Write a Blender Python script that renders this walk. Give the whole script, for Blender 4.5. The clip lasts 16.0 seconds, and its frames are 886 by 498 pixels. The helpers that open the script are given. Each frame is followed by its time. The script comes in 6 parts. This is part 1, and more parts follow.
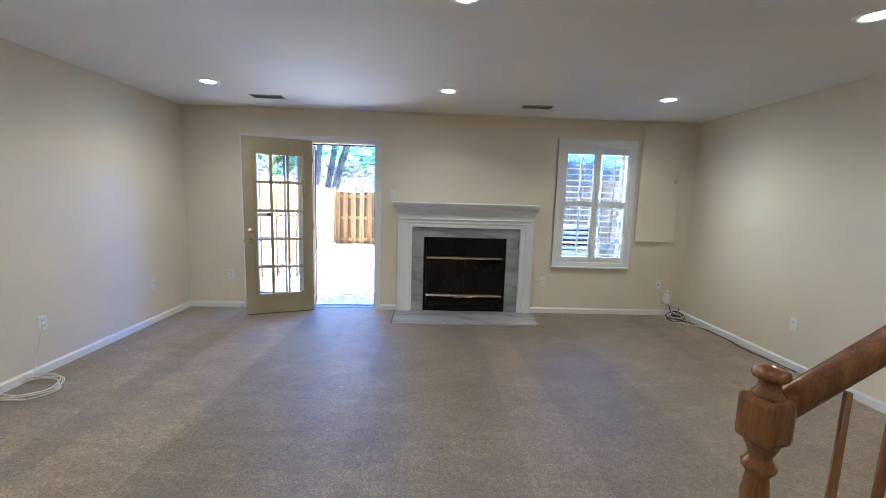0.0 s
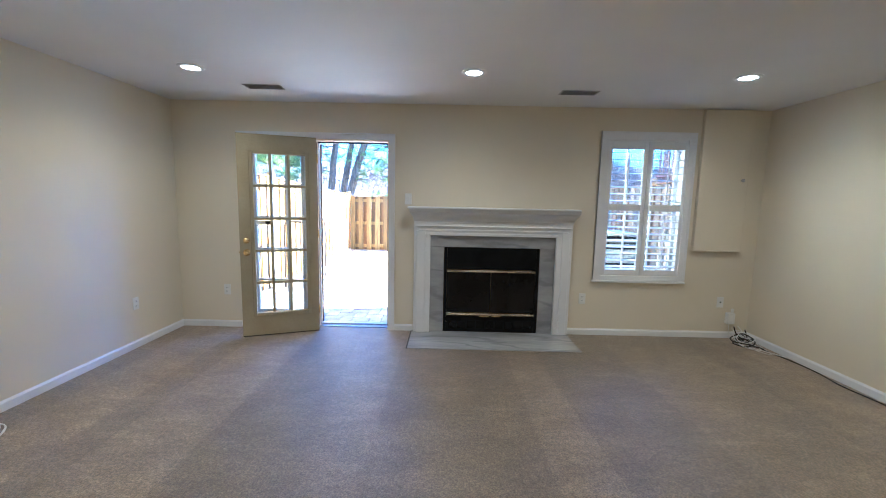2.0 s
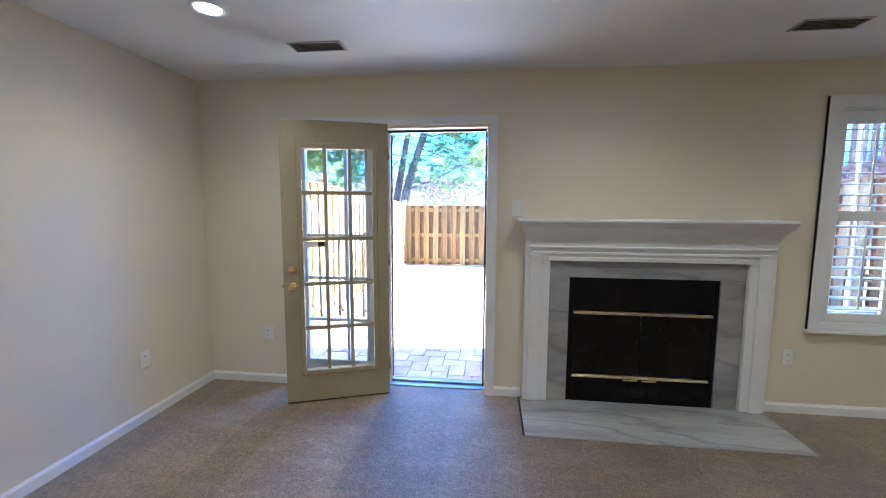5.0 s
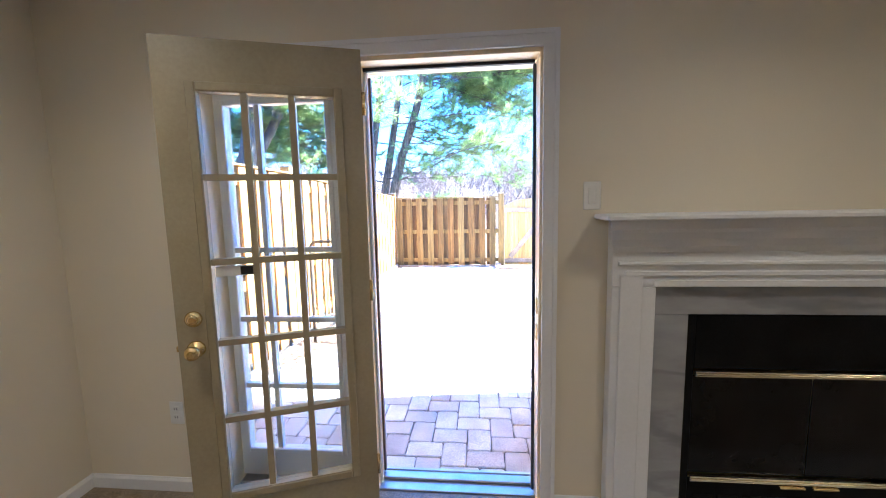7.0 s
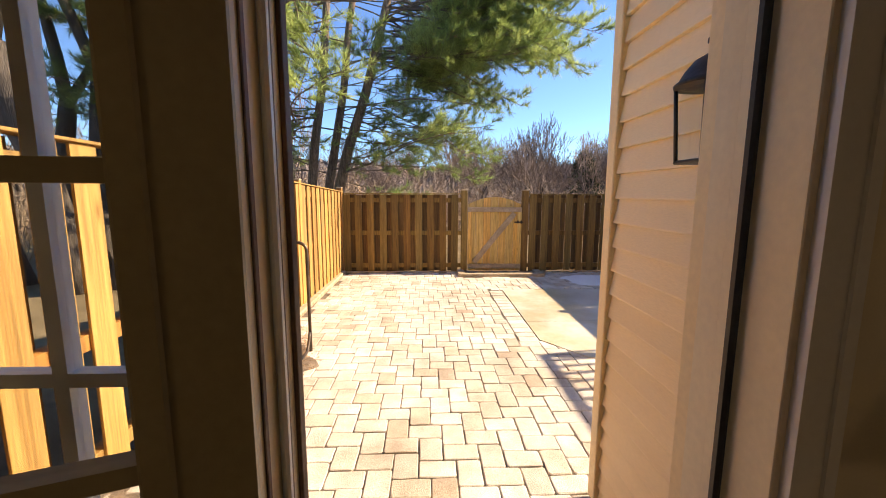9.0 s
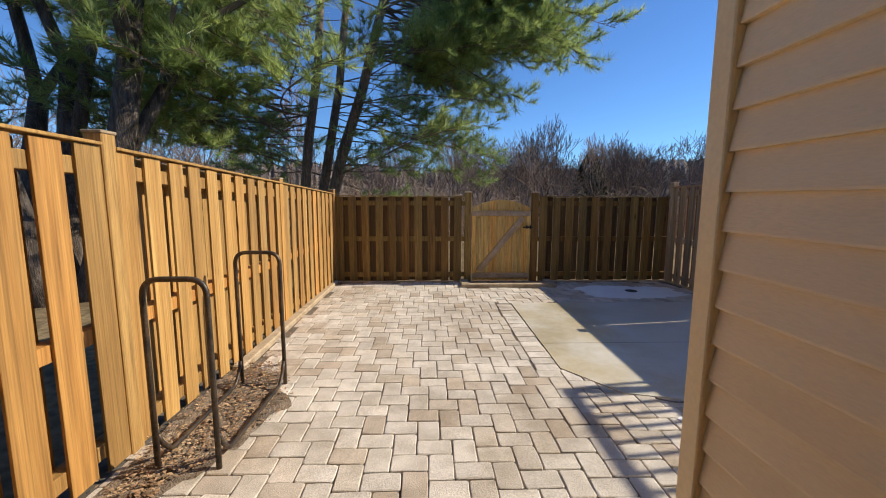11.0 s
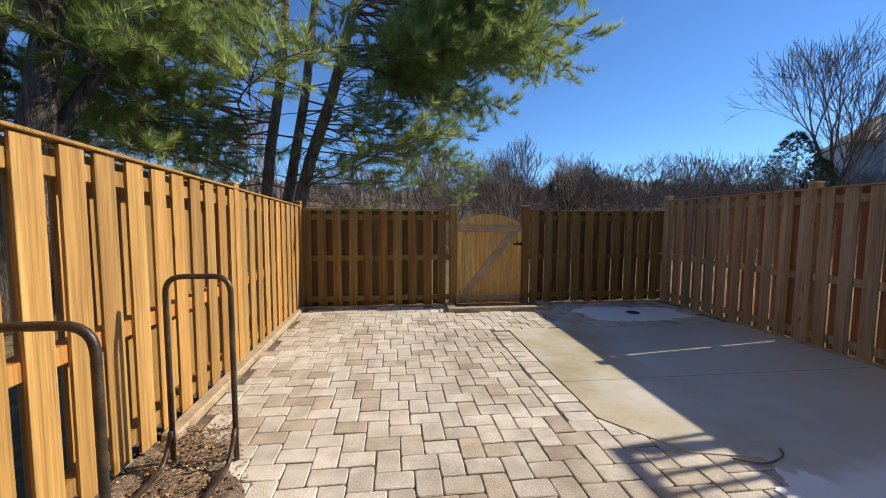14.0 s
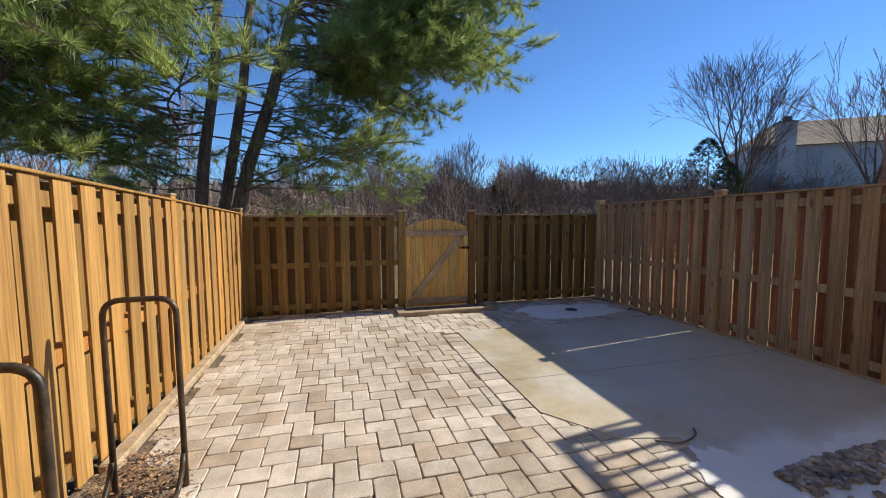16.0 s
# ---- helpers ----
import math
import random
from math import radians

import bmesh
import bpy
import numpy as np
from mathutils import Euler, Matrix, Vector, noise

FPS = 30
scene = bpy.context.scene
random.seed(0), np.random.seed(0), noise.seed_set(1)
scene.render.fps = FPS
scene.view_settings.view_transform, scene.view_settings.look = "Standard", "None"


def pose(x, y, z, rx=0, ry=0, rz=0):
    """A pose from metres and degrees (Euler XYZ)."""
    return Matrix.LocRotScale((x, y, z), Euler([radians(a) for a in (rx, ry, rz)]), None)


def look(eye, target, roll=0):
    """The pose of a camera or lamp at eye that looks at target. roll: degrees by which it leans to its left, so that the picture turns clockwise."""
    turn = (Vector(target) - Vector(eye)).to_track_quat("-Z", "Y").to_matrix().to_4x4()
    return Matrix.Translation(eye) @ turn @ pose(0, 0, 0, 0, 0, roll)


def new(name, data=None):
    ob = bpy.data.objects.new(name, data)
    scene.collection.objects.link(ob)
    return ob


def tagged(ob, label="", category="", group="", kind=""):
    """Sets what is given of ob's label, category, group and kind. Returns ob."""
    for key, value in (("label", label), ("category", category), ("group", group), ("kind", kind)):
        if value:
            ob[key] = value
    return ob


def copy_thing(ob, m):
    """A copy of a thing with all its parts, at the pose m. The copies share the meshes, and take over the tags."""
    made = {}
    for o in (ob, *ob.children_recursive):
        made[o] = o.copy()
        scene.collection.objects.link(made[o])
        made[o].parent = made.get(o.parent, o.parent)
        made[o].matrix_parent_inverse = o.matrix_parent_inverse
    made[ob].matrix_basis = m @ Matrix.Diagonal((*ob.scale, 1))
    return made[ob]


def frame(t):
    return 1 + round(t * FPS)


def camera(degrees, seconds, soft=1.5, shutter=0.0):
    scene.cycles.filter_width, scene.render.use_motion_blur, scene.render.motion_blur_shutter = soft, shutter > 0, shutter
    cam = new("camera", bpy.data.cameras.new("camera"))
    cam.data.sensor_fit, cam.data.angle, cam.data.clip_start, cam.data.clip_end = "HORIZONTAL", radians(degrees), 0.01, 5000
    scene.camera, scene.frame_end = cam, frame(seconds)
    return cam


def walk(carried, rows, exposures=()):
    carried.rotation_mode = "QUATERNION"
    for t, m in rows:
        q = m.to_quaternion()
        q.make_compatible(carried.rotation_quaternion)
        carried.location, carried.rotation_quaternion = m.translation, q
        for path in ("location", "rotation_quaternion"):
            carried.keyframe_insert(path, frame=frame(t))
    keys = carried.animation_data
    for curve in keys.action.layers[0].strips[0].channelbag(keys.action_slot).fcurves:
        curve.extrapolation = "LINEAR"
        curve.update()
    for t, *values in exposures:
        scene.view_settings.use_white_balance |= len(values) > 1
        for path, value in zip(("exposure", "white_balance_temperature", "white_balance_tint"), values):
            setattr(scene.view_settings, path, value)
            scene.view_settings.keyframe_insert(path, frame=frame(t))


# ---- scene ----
cam = camera(95.9, 16.0, 1.0)
PATH = [
    (0, (0.158, -0.102, 1.427), (0.233, 1.88, 1.168), 1.7),
    (0.5, (0.134, 0.05, 1.422), (0.172, 2.036, 1.185), 1.5),
    (1, (0.07, 0.229, 1.439), (0.115, 2.218, 1.232), 0.7),
    (1.5, (0.09, 0.396, 1.438), (0.124, 2.384, 1.228), 0.8),
    (2, (0.123, 0.551, 1.43), (0.109, 2.536, 1.186), 1.2),
    (2.5, (0.074, 0.712, 1.424), (0.055, 2.697, 1.173), 1.3),
    (3, (-0.023, 0.908, 1.427), (-0.054, 2.894, 1.199), 0.8),
    (3.5, (-0.094, 1.084, 1.415), (-0.2, 3.07, 1.202), 0.5),
    (4, (-0.192, 1.332, 1.43), (-0.425, 3.309, 1.237), 0.6),
    (4.2, (-0.253, 1.424, 1.435), (-0.518, 3.397, 1.244), 0.5),
    (6.3, (-0.695, 2.602, 1.421), (-0.838, 4.581, 1.170), -0.9),
    (6.5, (-0.715, 2.732, 1.42), (-0.853, 4.711, 1.166), -1.1),
    (7, (-0.748, 3.071, 1.424), (-0.936, 5.047, 1.184), -1.2),
    (7.5, (-0.845, 3.39, 1.422), (-1.005, 5.37, 1.202), -0.6),
    (8, (-0.915, 3.703, 1.425), (-1.025, 5.69, 1.223), 0.1),
    (8.5, (-0.953, 3.99, 1.465), (-1.0, 5.977, 1.24), 0.5),
    (9, (-1.016, 4.272, 1.509), (-0.941, 6.251, 1.232), 0.2),
    (9.2, (-1.036, 4.368, 1.495), (-0.925, 6.343, 1.208), 0.7),
    (11.3, (-0.992, 5.064, 1.456), (-0.938, 7.049, 1.221), 0.3),
    (11.5, (-1.018, 5.114, 1.449), (-0.974, 7.102, 1.232), 0.4),
    (12, (-1.033, 5.22, 1.45), (-1.015, 7.211, 1.266), 0.3),
    (12.5, (-1.044, 5.316, 1.442), (-1.042, 7.31, 1.289), 0.4),
    (13, (-1.129, 5.495, 1.39), (-1.088, 7.489, 1.244), 0.6),
    (13.5, (-1.178, 5.664, 1.387), (-1.052, 7.655, 1.241), 0.5),
    (14, (-1.269, 5.804, 1.367), (-1.025, 7.783, 1.21), 0.3),
    (14.5, (-1.391, 5.837, 1.398), (-1.035, 7.798, 1.229), 0.1),
    (15, (-1.359, 5.794, 1.436), (-0.924, 7.738, 1.259), -0.3),
    (15.5, (-1.305, 5.733, 1.464), (-0.822, 7.666, 1.287), -0.4),
    (16, (-1.32, 5.703, 1.469), (-0.813, 7.631, 1.308), -0.3),
]
EXPOSURES = [
    (0.0, 4.66, 4380, 3), (4.0, 4.42, 4380, 3), (6.5, 4.32, 4680, 7), (7.0, 4.06, 4900, 8), (7.5, 3.4, 5400, 9), (8.0, 2.8, 6000, 11),
    (8.5, 2.15, 7000, 12), (9.0, 1.42, 9100, 16), (9.5, 0.95, 8000, 11), (11.3, 0.40, 7150, 8), (16.0, 0.42, 7200, 8),
]
walk(cam, [(t, look(eye, target, roll)) for t, eye, target, roll in PATH], EXPOSURES)

# ---- world, sun ----
SUN_EL, SUN_DIR = radians(34.5), Vector((1.0, 0.13, 0.0)).normalized()
world = bpy.data.worlds.new("world")
scene.world = world
world.use_nodes = True
wn = world.node_tree.nodes
sky = wn.new("ShaderNodeTexSky")
sky.sky_type, sky.sun_disc = "NISHITA", False
sky.sun_elevation = SUN_EL
sky.sun_rotation = math.atan2(SUN_DIR.x, SUN_DIR.y)
sky.air_density, sky.dust_density, sky.ozone_density = 1.0, 0.0, 4.0
sky.altitude = 900.0
wn["Background"].inputs["Strength"].default_value = 0.110
deep = wn.new("ShaderNodeVectorMath")
deep.operation = "MULTIPLY"
deep.inputs[1].default_value = (0.53, 0.82, 1.19)
world.node_tree.links.new(sky.outputs[0], deep.inputs[0])
world.node_tree.links.new(deep.outputs[0], wn["Background"].inputs["Color"])
sun = bpy.data.lights.new("sun", "SUN")
sun.energy, sun.angle, sun.color = 4.2, radians(0.55), (1.0, 0.93, 0.82)
sun_ob = new("sun", sun)
sun_ob.matrix_basis = look((0, 0, 30), (-SUN_DIR.x * math.cos(SUN_EL), -SUN_DIR.y * math.cos(SUN_EL), 30 - math.sin(SUN_EL)))


# ---- materials ----
def surface(name, a, b, scale=3.0, rough=0.6, grain=60.0, grain_amount=0.12, bump=0.15, metal=0.0, stretch=(1, 1, 1),
            vary=0.0, contrast=(0.35, 0.65), island=False, coat=0.0, sheen=0.0, bump_depth=0.01, spec=0.5):
    """Two colours mixed in large patches, a fine grain over them, and relief."""
    m = bpy.data.materials.new(name)
    m.use_nodes = True
    n, l = m.node_tree.nodes, m.node_tree.links
    bs = n["Principled BSDF"]
    tc = n.new("ShaderNodeTexCoord")
    mp = n.new("ShaderNodeMapping")
    mp.inputs["Scale"].default_value = stretch
    l.new(tc.outputs["Object"], mp.inputs["Vector"])
    oi = n.new("ShaderNodeObjectInfo")
    off = n.new("ShaderNodeVectorMath")
    off.operation = "SCALE"
    off.inputs[0].default_value = (17.0, 31.0, 23.0)
    l.new(oi.outputs["Random"], off.inputs["Scale"])
    l.new(off.outputs[0], mp.inputs["Location"])
    big = n.new("ShaderNodeTexNoise")
    big.inputs["Scale"].default_value, big.inputs["Detail"].default_value = scale, 5.0
    l.new(mp.outputs[0], big.inputs["Vector"])
    ramp = n.new("ShaderNodeValToRGB")
    ramp.color_ramp.elements[0].position, ramp.color_ramp.elements[1].position = contrast
    ramp.color_ramp.elements[0].color, ramp.color_ramp.elements[1].color = (*a, 1), (*b, 1)
    l.new(big.outputs["Fac"], ramp.inputs[0])
    fine = n.new("ShaderNodeTexNoise")
    fine.inputs["Scale"].default_value, fine.inputs["Detail"].default_value = grain, 4.0
    l.new(mp.outputs[0], fine.inputs["Vector"])
    rng = n.new("ShaderNodeMapRange")
    rng.inputs["From Min"].default_value, rng.inputs["From Max"].default_value = 0.3, 0.7
    rng.inputs["To Min"].default_value, rng.inputs["To Max"].default_value = 1 - grain_amount, 1 + grain_amount
    l.new(fine.outputs["Fac"], rng.inputs["Value"])
    mul = n.new("ShaderNodeVectorMath")
    mul.operation = "SCALE"
    l.new(ramp.outputs[0], mul.inputs[0])
    last = rng.outputs[0]
    if vary:
        r2 = n.new("ShaderNodeMapRange")
        r2.inputs["To Min"].default_value, r2.inputs["To Max"].default_value = 1 - vary, 1 + vary
        if island:
            geo = n.new("ShaderNodeNewGeometry")
            l.new(geo.outputs["Random Per Island"], r2.inputs["Value"])
        else:
            l.new(oi.outputs["Random"], r2.inputs["Value"])
        mm = n.new("ShaderNodeMath")
        mm.operation = "MULTIPLY"
        l.new(last, mm.inputs[0])
        l.new(r2.outputs[0], mm.inputs[1])
        last = mm.outputs[0]
    l.new(last, mul.inputs["Scale"])
    l.new(mul.outputs[0], bs.inputs["Base Color"])
    bs.inputs["Roughness"].default_value, bs.inputs["Metallic"].default_value = rough, metal
    bs.inputs["Coat Weight"].default_value = coat
    bs.inputs["Sheen Weight"].default_value = sheen
    bs.inputs["Specular IOR Level"].default_value = spec
    if bump:
        bp = n.new("ShaderNodeBump")
        bp.inputs["Strength"].default_value, bp.inputs["Distance"].default_value = bump, bump_depth
        l.new(fine.outputs["Fac"], bp.inputs["Height"])
        l.new(bp.outputs[0], bs.inputs["Normal"])
    return m


def glass(name, tint=(1, 1, 1)):
    """A thin clear pane: straight through, with a reflection by Fresnel."""
    m = bpy.data.materials.new(name)
    m.use_nodes = True
    n, l = m.node_tree.nodes, m.node_tree.links
    n.remove(n["Principled BSDF"])
    tr, gl, lw, pw, ad, mx = (n.new("ShaderNode" + k) for k in ("BsdfTransparent", "BsdfGlossy", "LayerWeight", "Math", "Math", "MixShader"))
    tr.inputs["Color"].default_value = (*tint, 1)
    gl.inputs["Roughness"].default_value = 0.01
    pw.operation, pw.inputs[1].default_value = "POWER", 4.5
    ad.operation, ad.inputs[1].default_value, ad.inputs[2].default_value = "MULTIPLY_ADD", 0.8, 0.035
    l.new(lw.outputs["Facing"], pw.inputs[0])
    l.new(pw.outputs[0], ad.inputs[0])
    l.new(ad.outputs[0], mx.inputs[0])
    l.new(tr.outputs[0], mx.inputs[1])
    l.new(gl.outputs[0], mx.inputs[2])
    l.new(mx.outputs[0], n["Material Output"].inputs["Surface"])
    return m


def glow(name, colour, strength):
    m = bpy.data.materials.new(name)
    m.use_nodes = True
    bs = m.node_tree.nodes["Principled BSDF"]
    bs.inputs["Base Color"].default_value = (0.8, 0.8, 0.8, 1)
    bs.inputs["Emission Color"].default_value = (*colour, 1)
    bs.inputs["Emission Strength"].default_value = strength
    return m


def veined(name, a, b, scale=2.0, rough=0.2):
    """Pale marble with streaked grey veins."""
    m = surface(name, a, b, scale=scale, rough=rough, grain=14.0, grain_amount=0.08, bump=0.0, stretch=(0.55, 2.6, 1.6), contrast=(0.38, 0.62), spec=0.4)
    n, l = m.node_tree.nodes, m.node_tree.links
    wave = n.new("ShaderNodeTexWave")
    wave.wave_type, wave.bands_direction = "BANDS", "DIAGONAL"
    for k, v in (("Scale", 1.1), ("Distortion", 11.0), ("Detail", 5.0), ("Detail Scale", 1.4)):
        wave.inputs[k].default_value = v
    l.new(n["Mapping"].outputs[0], wave.inputs["Vector"])
    ramp = n.new("ShaderNodeValToRGB")
    ramp.color_ramp.elements[0].position, ramp.color_ramp.elements[1].position = 0.0, 0.16
    ramp.color_ramp.elements[0].color, ramp.color_ramp.elements[1].color = (0.76, 0.76, 0.77, 1), (1, 1, 1, 1)
    l.new(wave.outputs["Fac"], ramp.inputs[0])
    mul = n.new("ShaderNodeVectorMath")
    mul.operation = "MULTIPLY"
    src = n["Principled BSDF"].inputs["Base Color"].links[0].from_socket
    l.new(src, mul.inputs[0])
    l.new(ramp.outputs[0], mul.inputs[1])
    l.new(mul.outputs[0], n["Principled BSDF"].inputs["Base Color"])
    return m


def carpet_material():
    """Cut pile with the bands a vacuum cleaner leaves."""
    m = surface("carpet", (0.215, 0.160, 0.098), (0.262, 0.198, 0.122), scale=2.6, rough=0.46, grain=190.0, grain_amount=0.34, bump=0.5, sheen=0.25, bump_depth=0.005, spec=0.85)
    n, l = m.node_tree.nodes, m.node_tree.links
    last = n["Principled BSDF"].inputs["Base Color"].links[0].from_socket
    tc = n["Texture Coordinate"]
    # vacuum passes, short brushed strokes across them, trodden blotches, tufts
    for stretch, turn, scale, detail, lo, hi, mid, edge in (((1.5, 0.05, 1), 0.14, 1.1, 0.0, 0.87, 1.07, 0.5, 0.006), ((0.35, 0.05, 1), -0.10, 1.1, 0.0, 0.86, 1.07, 0.5, 0.010),
                                                            ((1.7, 4.2, 1), 0.05, 2.6, 8.0, 0.95, 1.15, 0.55, 0.08), ((1.0, 1.2, 1), 0.0, 3.2, 9.0, 0.90, 1.08, 0.5, 0.15),
                                                            ((1, 1, 1), 0.0, 34.0, 3.0, 0.78, 1.22, 0.5, 0.17), ((1, 1, 1), 0.0, 95.0, 2.0, 0.66, 1.34, 0.5, 0.16)):
        mp = n.new("ShaderNodeMapping")
        mp.inputs["Scale"].default_value = stretch
        mp.inputs["Rotation"].default_value = (0, 0, turn)
        l.new(tc.outputs["Object"], mp.inputs["Vector"])
        tx = n.new("ShaderNodeTexNoise")
        tx.inputs["Scale"].default_value, tx.inputs["Detail"].default_value = scale, detail
        l.new(mp.outputs[0], tx.inputs["Vector"])
        rg = n.new("ShaderNodeMapRange")
        rg.inputs["From Min"].default_value, rg.inputs["From Max"].default_value = mid - edge, mid + edge
        rg.inputs["To Min"].default_value, rg.inputs["To Max"].default_value = lo, hi
        l.new(tx.outputs["Fac"], rg.inputs["Value"])
        mu = n.new("ShaderNodeVectorMath")
        mu.operation = "SCALE"
        l.new(last, mu.inputs[0])
        l.new(rg.outputs[0], mu.inputs["Scale"])
        last = mu.outputs[0]
    l.new(last, n["Principled BSDF"].inputs["Base Color"])
    return m


def multiplied(m, socket):
    """Multiplies the base colour of m by another colour."""
    n, l = m.node_tree.nodes, m.node_tree.links
    mul = n.new("ShaderNodeVectorMath")
    mul.operation = "MULTIPLY"
    l.new(n["Principled BSDF"].inputs["Base Color"].links[0].from_socket, mul.inputs[0])
    l.new(socket, mul.inputs[1])
    l.new(mul.outputs[0], n["Principled BSDF"].inputs["Base Color"])
    return m


def ramp_of(m, socket, *stops):
    n, l = m.node_tree.nodes, m.node_tree.links
    r = n.new("ShaderNodeValToRGB")
    while len(r.color_ramp.elements) < len(stops):
        r.color_ramp.elements.new(0.5)
    for e, (p, c) in zip(r.color_ramp.elements, stops):
        e.position, e.color = p, (*c, 1)
    l.new(socket, r.inputs[0])
    return r.outputs[0]


def knotty(m, grain=(0.72, 1.12)):
    """Dark knots and broad flame grain along the board."""
    n, l = m.node_tree.nodes, m.node_tree.links
    tc, oi = n["Texture Coordinate"], n["Object Info"]
    off = n.new("ShaderNodeVectorMath")
    off.operation = "MULTIPLY_ADD"
    off.inputs[1].default_value = (5.2, 5.2, 2.6)
    l.new(tc.outputs["Object"], off.inputs[0])
    shift = n.new("ShaderNodeVectorMath")
    shift.operation = "SCALE"
    shift.inputs[0].default_value = (41.0, 13.0, 29.0)
    l.new(oi.outputs["Random"], shift.inputs["Scale"])
    l.new(shift.outputs[0], off.inputs[2])
    vo = n.new("ShaderNodeTexVoronoi")
    vo.inputs["Scale"].default_value = 1.0
    l.new(off.outputs[0], vo.inputs["Vector"])
    multiplied(m, ramp_of(m, vo.outputs["Distance"], (0.0, (0.38, 0.33, 0.30)), (0.055, (0.50, 0.44, 0.38)), (0.10, (0.93, 0.90, 0.87)), (0.16, (1, 1, 1))))
    mu, fr = n.new("ShaderNodeMath"), n.new("ShaderNodeMath")
    mu.operation, fr.operation = "MULTIPLY", "FRACT"
    mu.inputs[1].default_value = 23.7
    l.new(oi.outputs["Random"], mu.inputs[0])
    l.new(mu.outputs[0], fr.inputs[0])
    multiplied(m, ramp_of(m, fr.outputs[0], (0.0, (1.0, 1.02, 1.05)), (0.5, (1.0, 0.98, 0.94)), (0.8, (1.03, 0.90, 0.76)), (1.0, (0.90, 0.72, 0.58))))
    mp = n.new("ShaderNodeMapping")
    mp.inputs["Scale"].default_value = (14, 14, 0.9)
    l.new(off.outputs[0], mp.inputs["Vector"])
    wave = n.new("ShaderNodeTexNoise")
    wave.inputs["Scale"].default_value, wave.inputs["Detail"].default_value, wave.inputs["Distortion"].default_value = 0.55, 3.0, 1.6
    l.new(mp.outputs[0], wave.inputs["Vector"])
    return multiplied(m, ramp_of(m, wave.outputs["Fac"], (0.34, (grain[0],) * 3), (0.50, (1, 1, 1)), (0.66, (grain[1],) * 3)))


def weathered_paver(name, island):
    """Tumbled concrete paver: some pieces darker and browner, damp blotches across them."""
    m = surface(name, (0.50, 0.455, 0.40), (0.67, 0.62, 0.565), scale=6, rough=0.88, grain=150, grain_amount=0.30, bump=0.8, vary=0.10, island=island, bump_depth=0.006)
    n, l = m.node_tree.nodes, m.node_tree.links
    if island:
        geo = n.new("ShaderNodeNewGeometry")
        src = geo.outputs["Random Per Island"]
    else:
        src = n["Object Info"].outputs["Random"]
    mu, fr = n.new("ShaderNodeMath"), n.new("ShaderNodeMath")
    mu.operation, fr.operation = "MULTIPLY", "FRACT"
    mu.inputs[1].default_value = 17.3
    l.new(src, mu.inputs[0])
    l.new(mu.outputs[0], fr.inputs[0])
    multiplied(m, ramp_of(m, fr.outputs[0], (0.0, (1.04, 1.03, 1.02)), (0.66, (0.98, 0.965, 0.94)), (0.84, (0.91, 0.86, 0.80)), (0.94, (0.80, 0.72, 0.64)), (1.0, (0.72, 0.66, 0.60))))
    g = n.new("ShaderNodeNewGeometry")
    damp = n.new("ShaderNodeTexNoise")
    damp.inputs["Scale"].default_value, damp.inputs["Detail"].default_value = 1.1, 5.0
    l.new(g.outputs["Position"], damp.inputs["Vector"])
    return multiplied(m, ramp_of(m, damp.outputs["Fac"], (0.34, (0.80, 0.76, 0.71)), (0.46, (1.0, 0.99, 0.98)), (0.70, (1.10, 1.10, 1.10))))


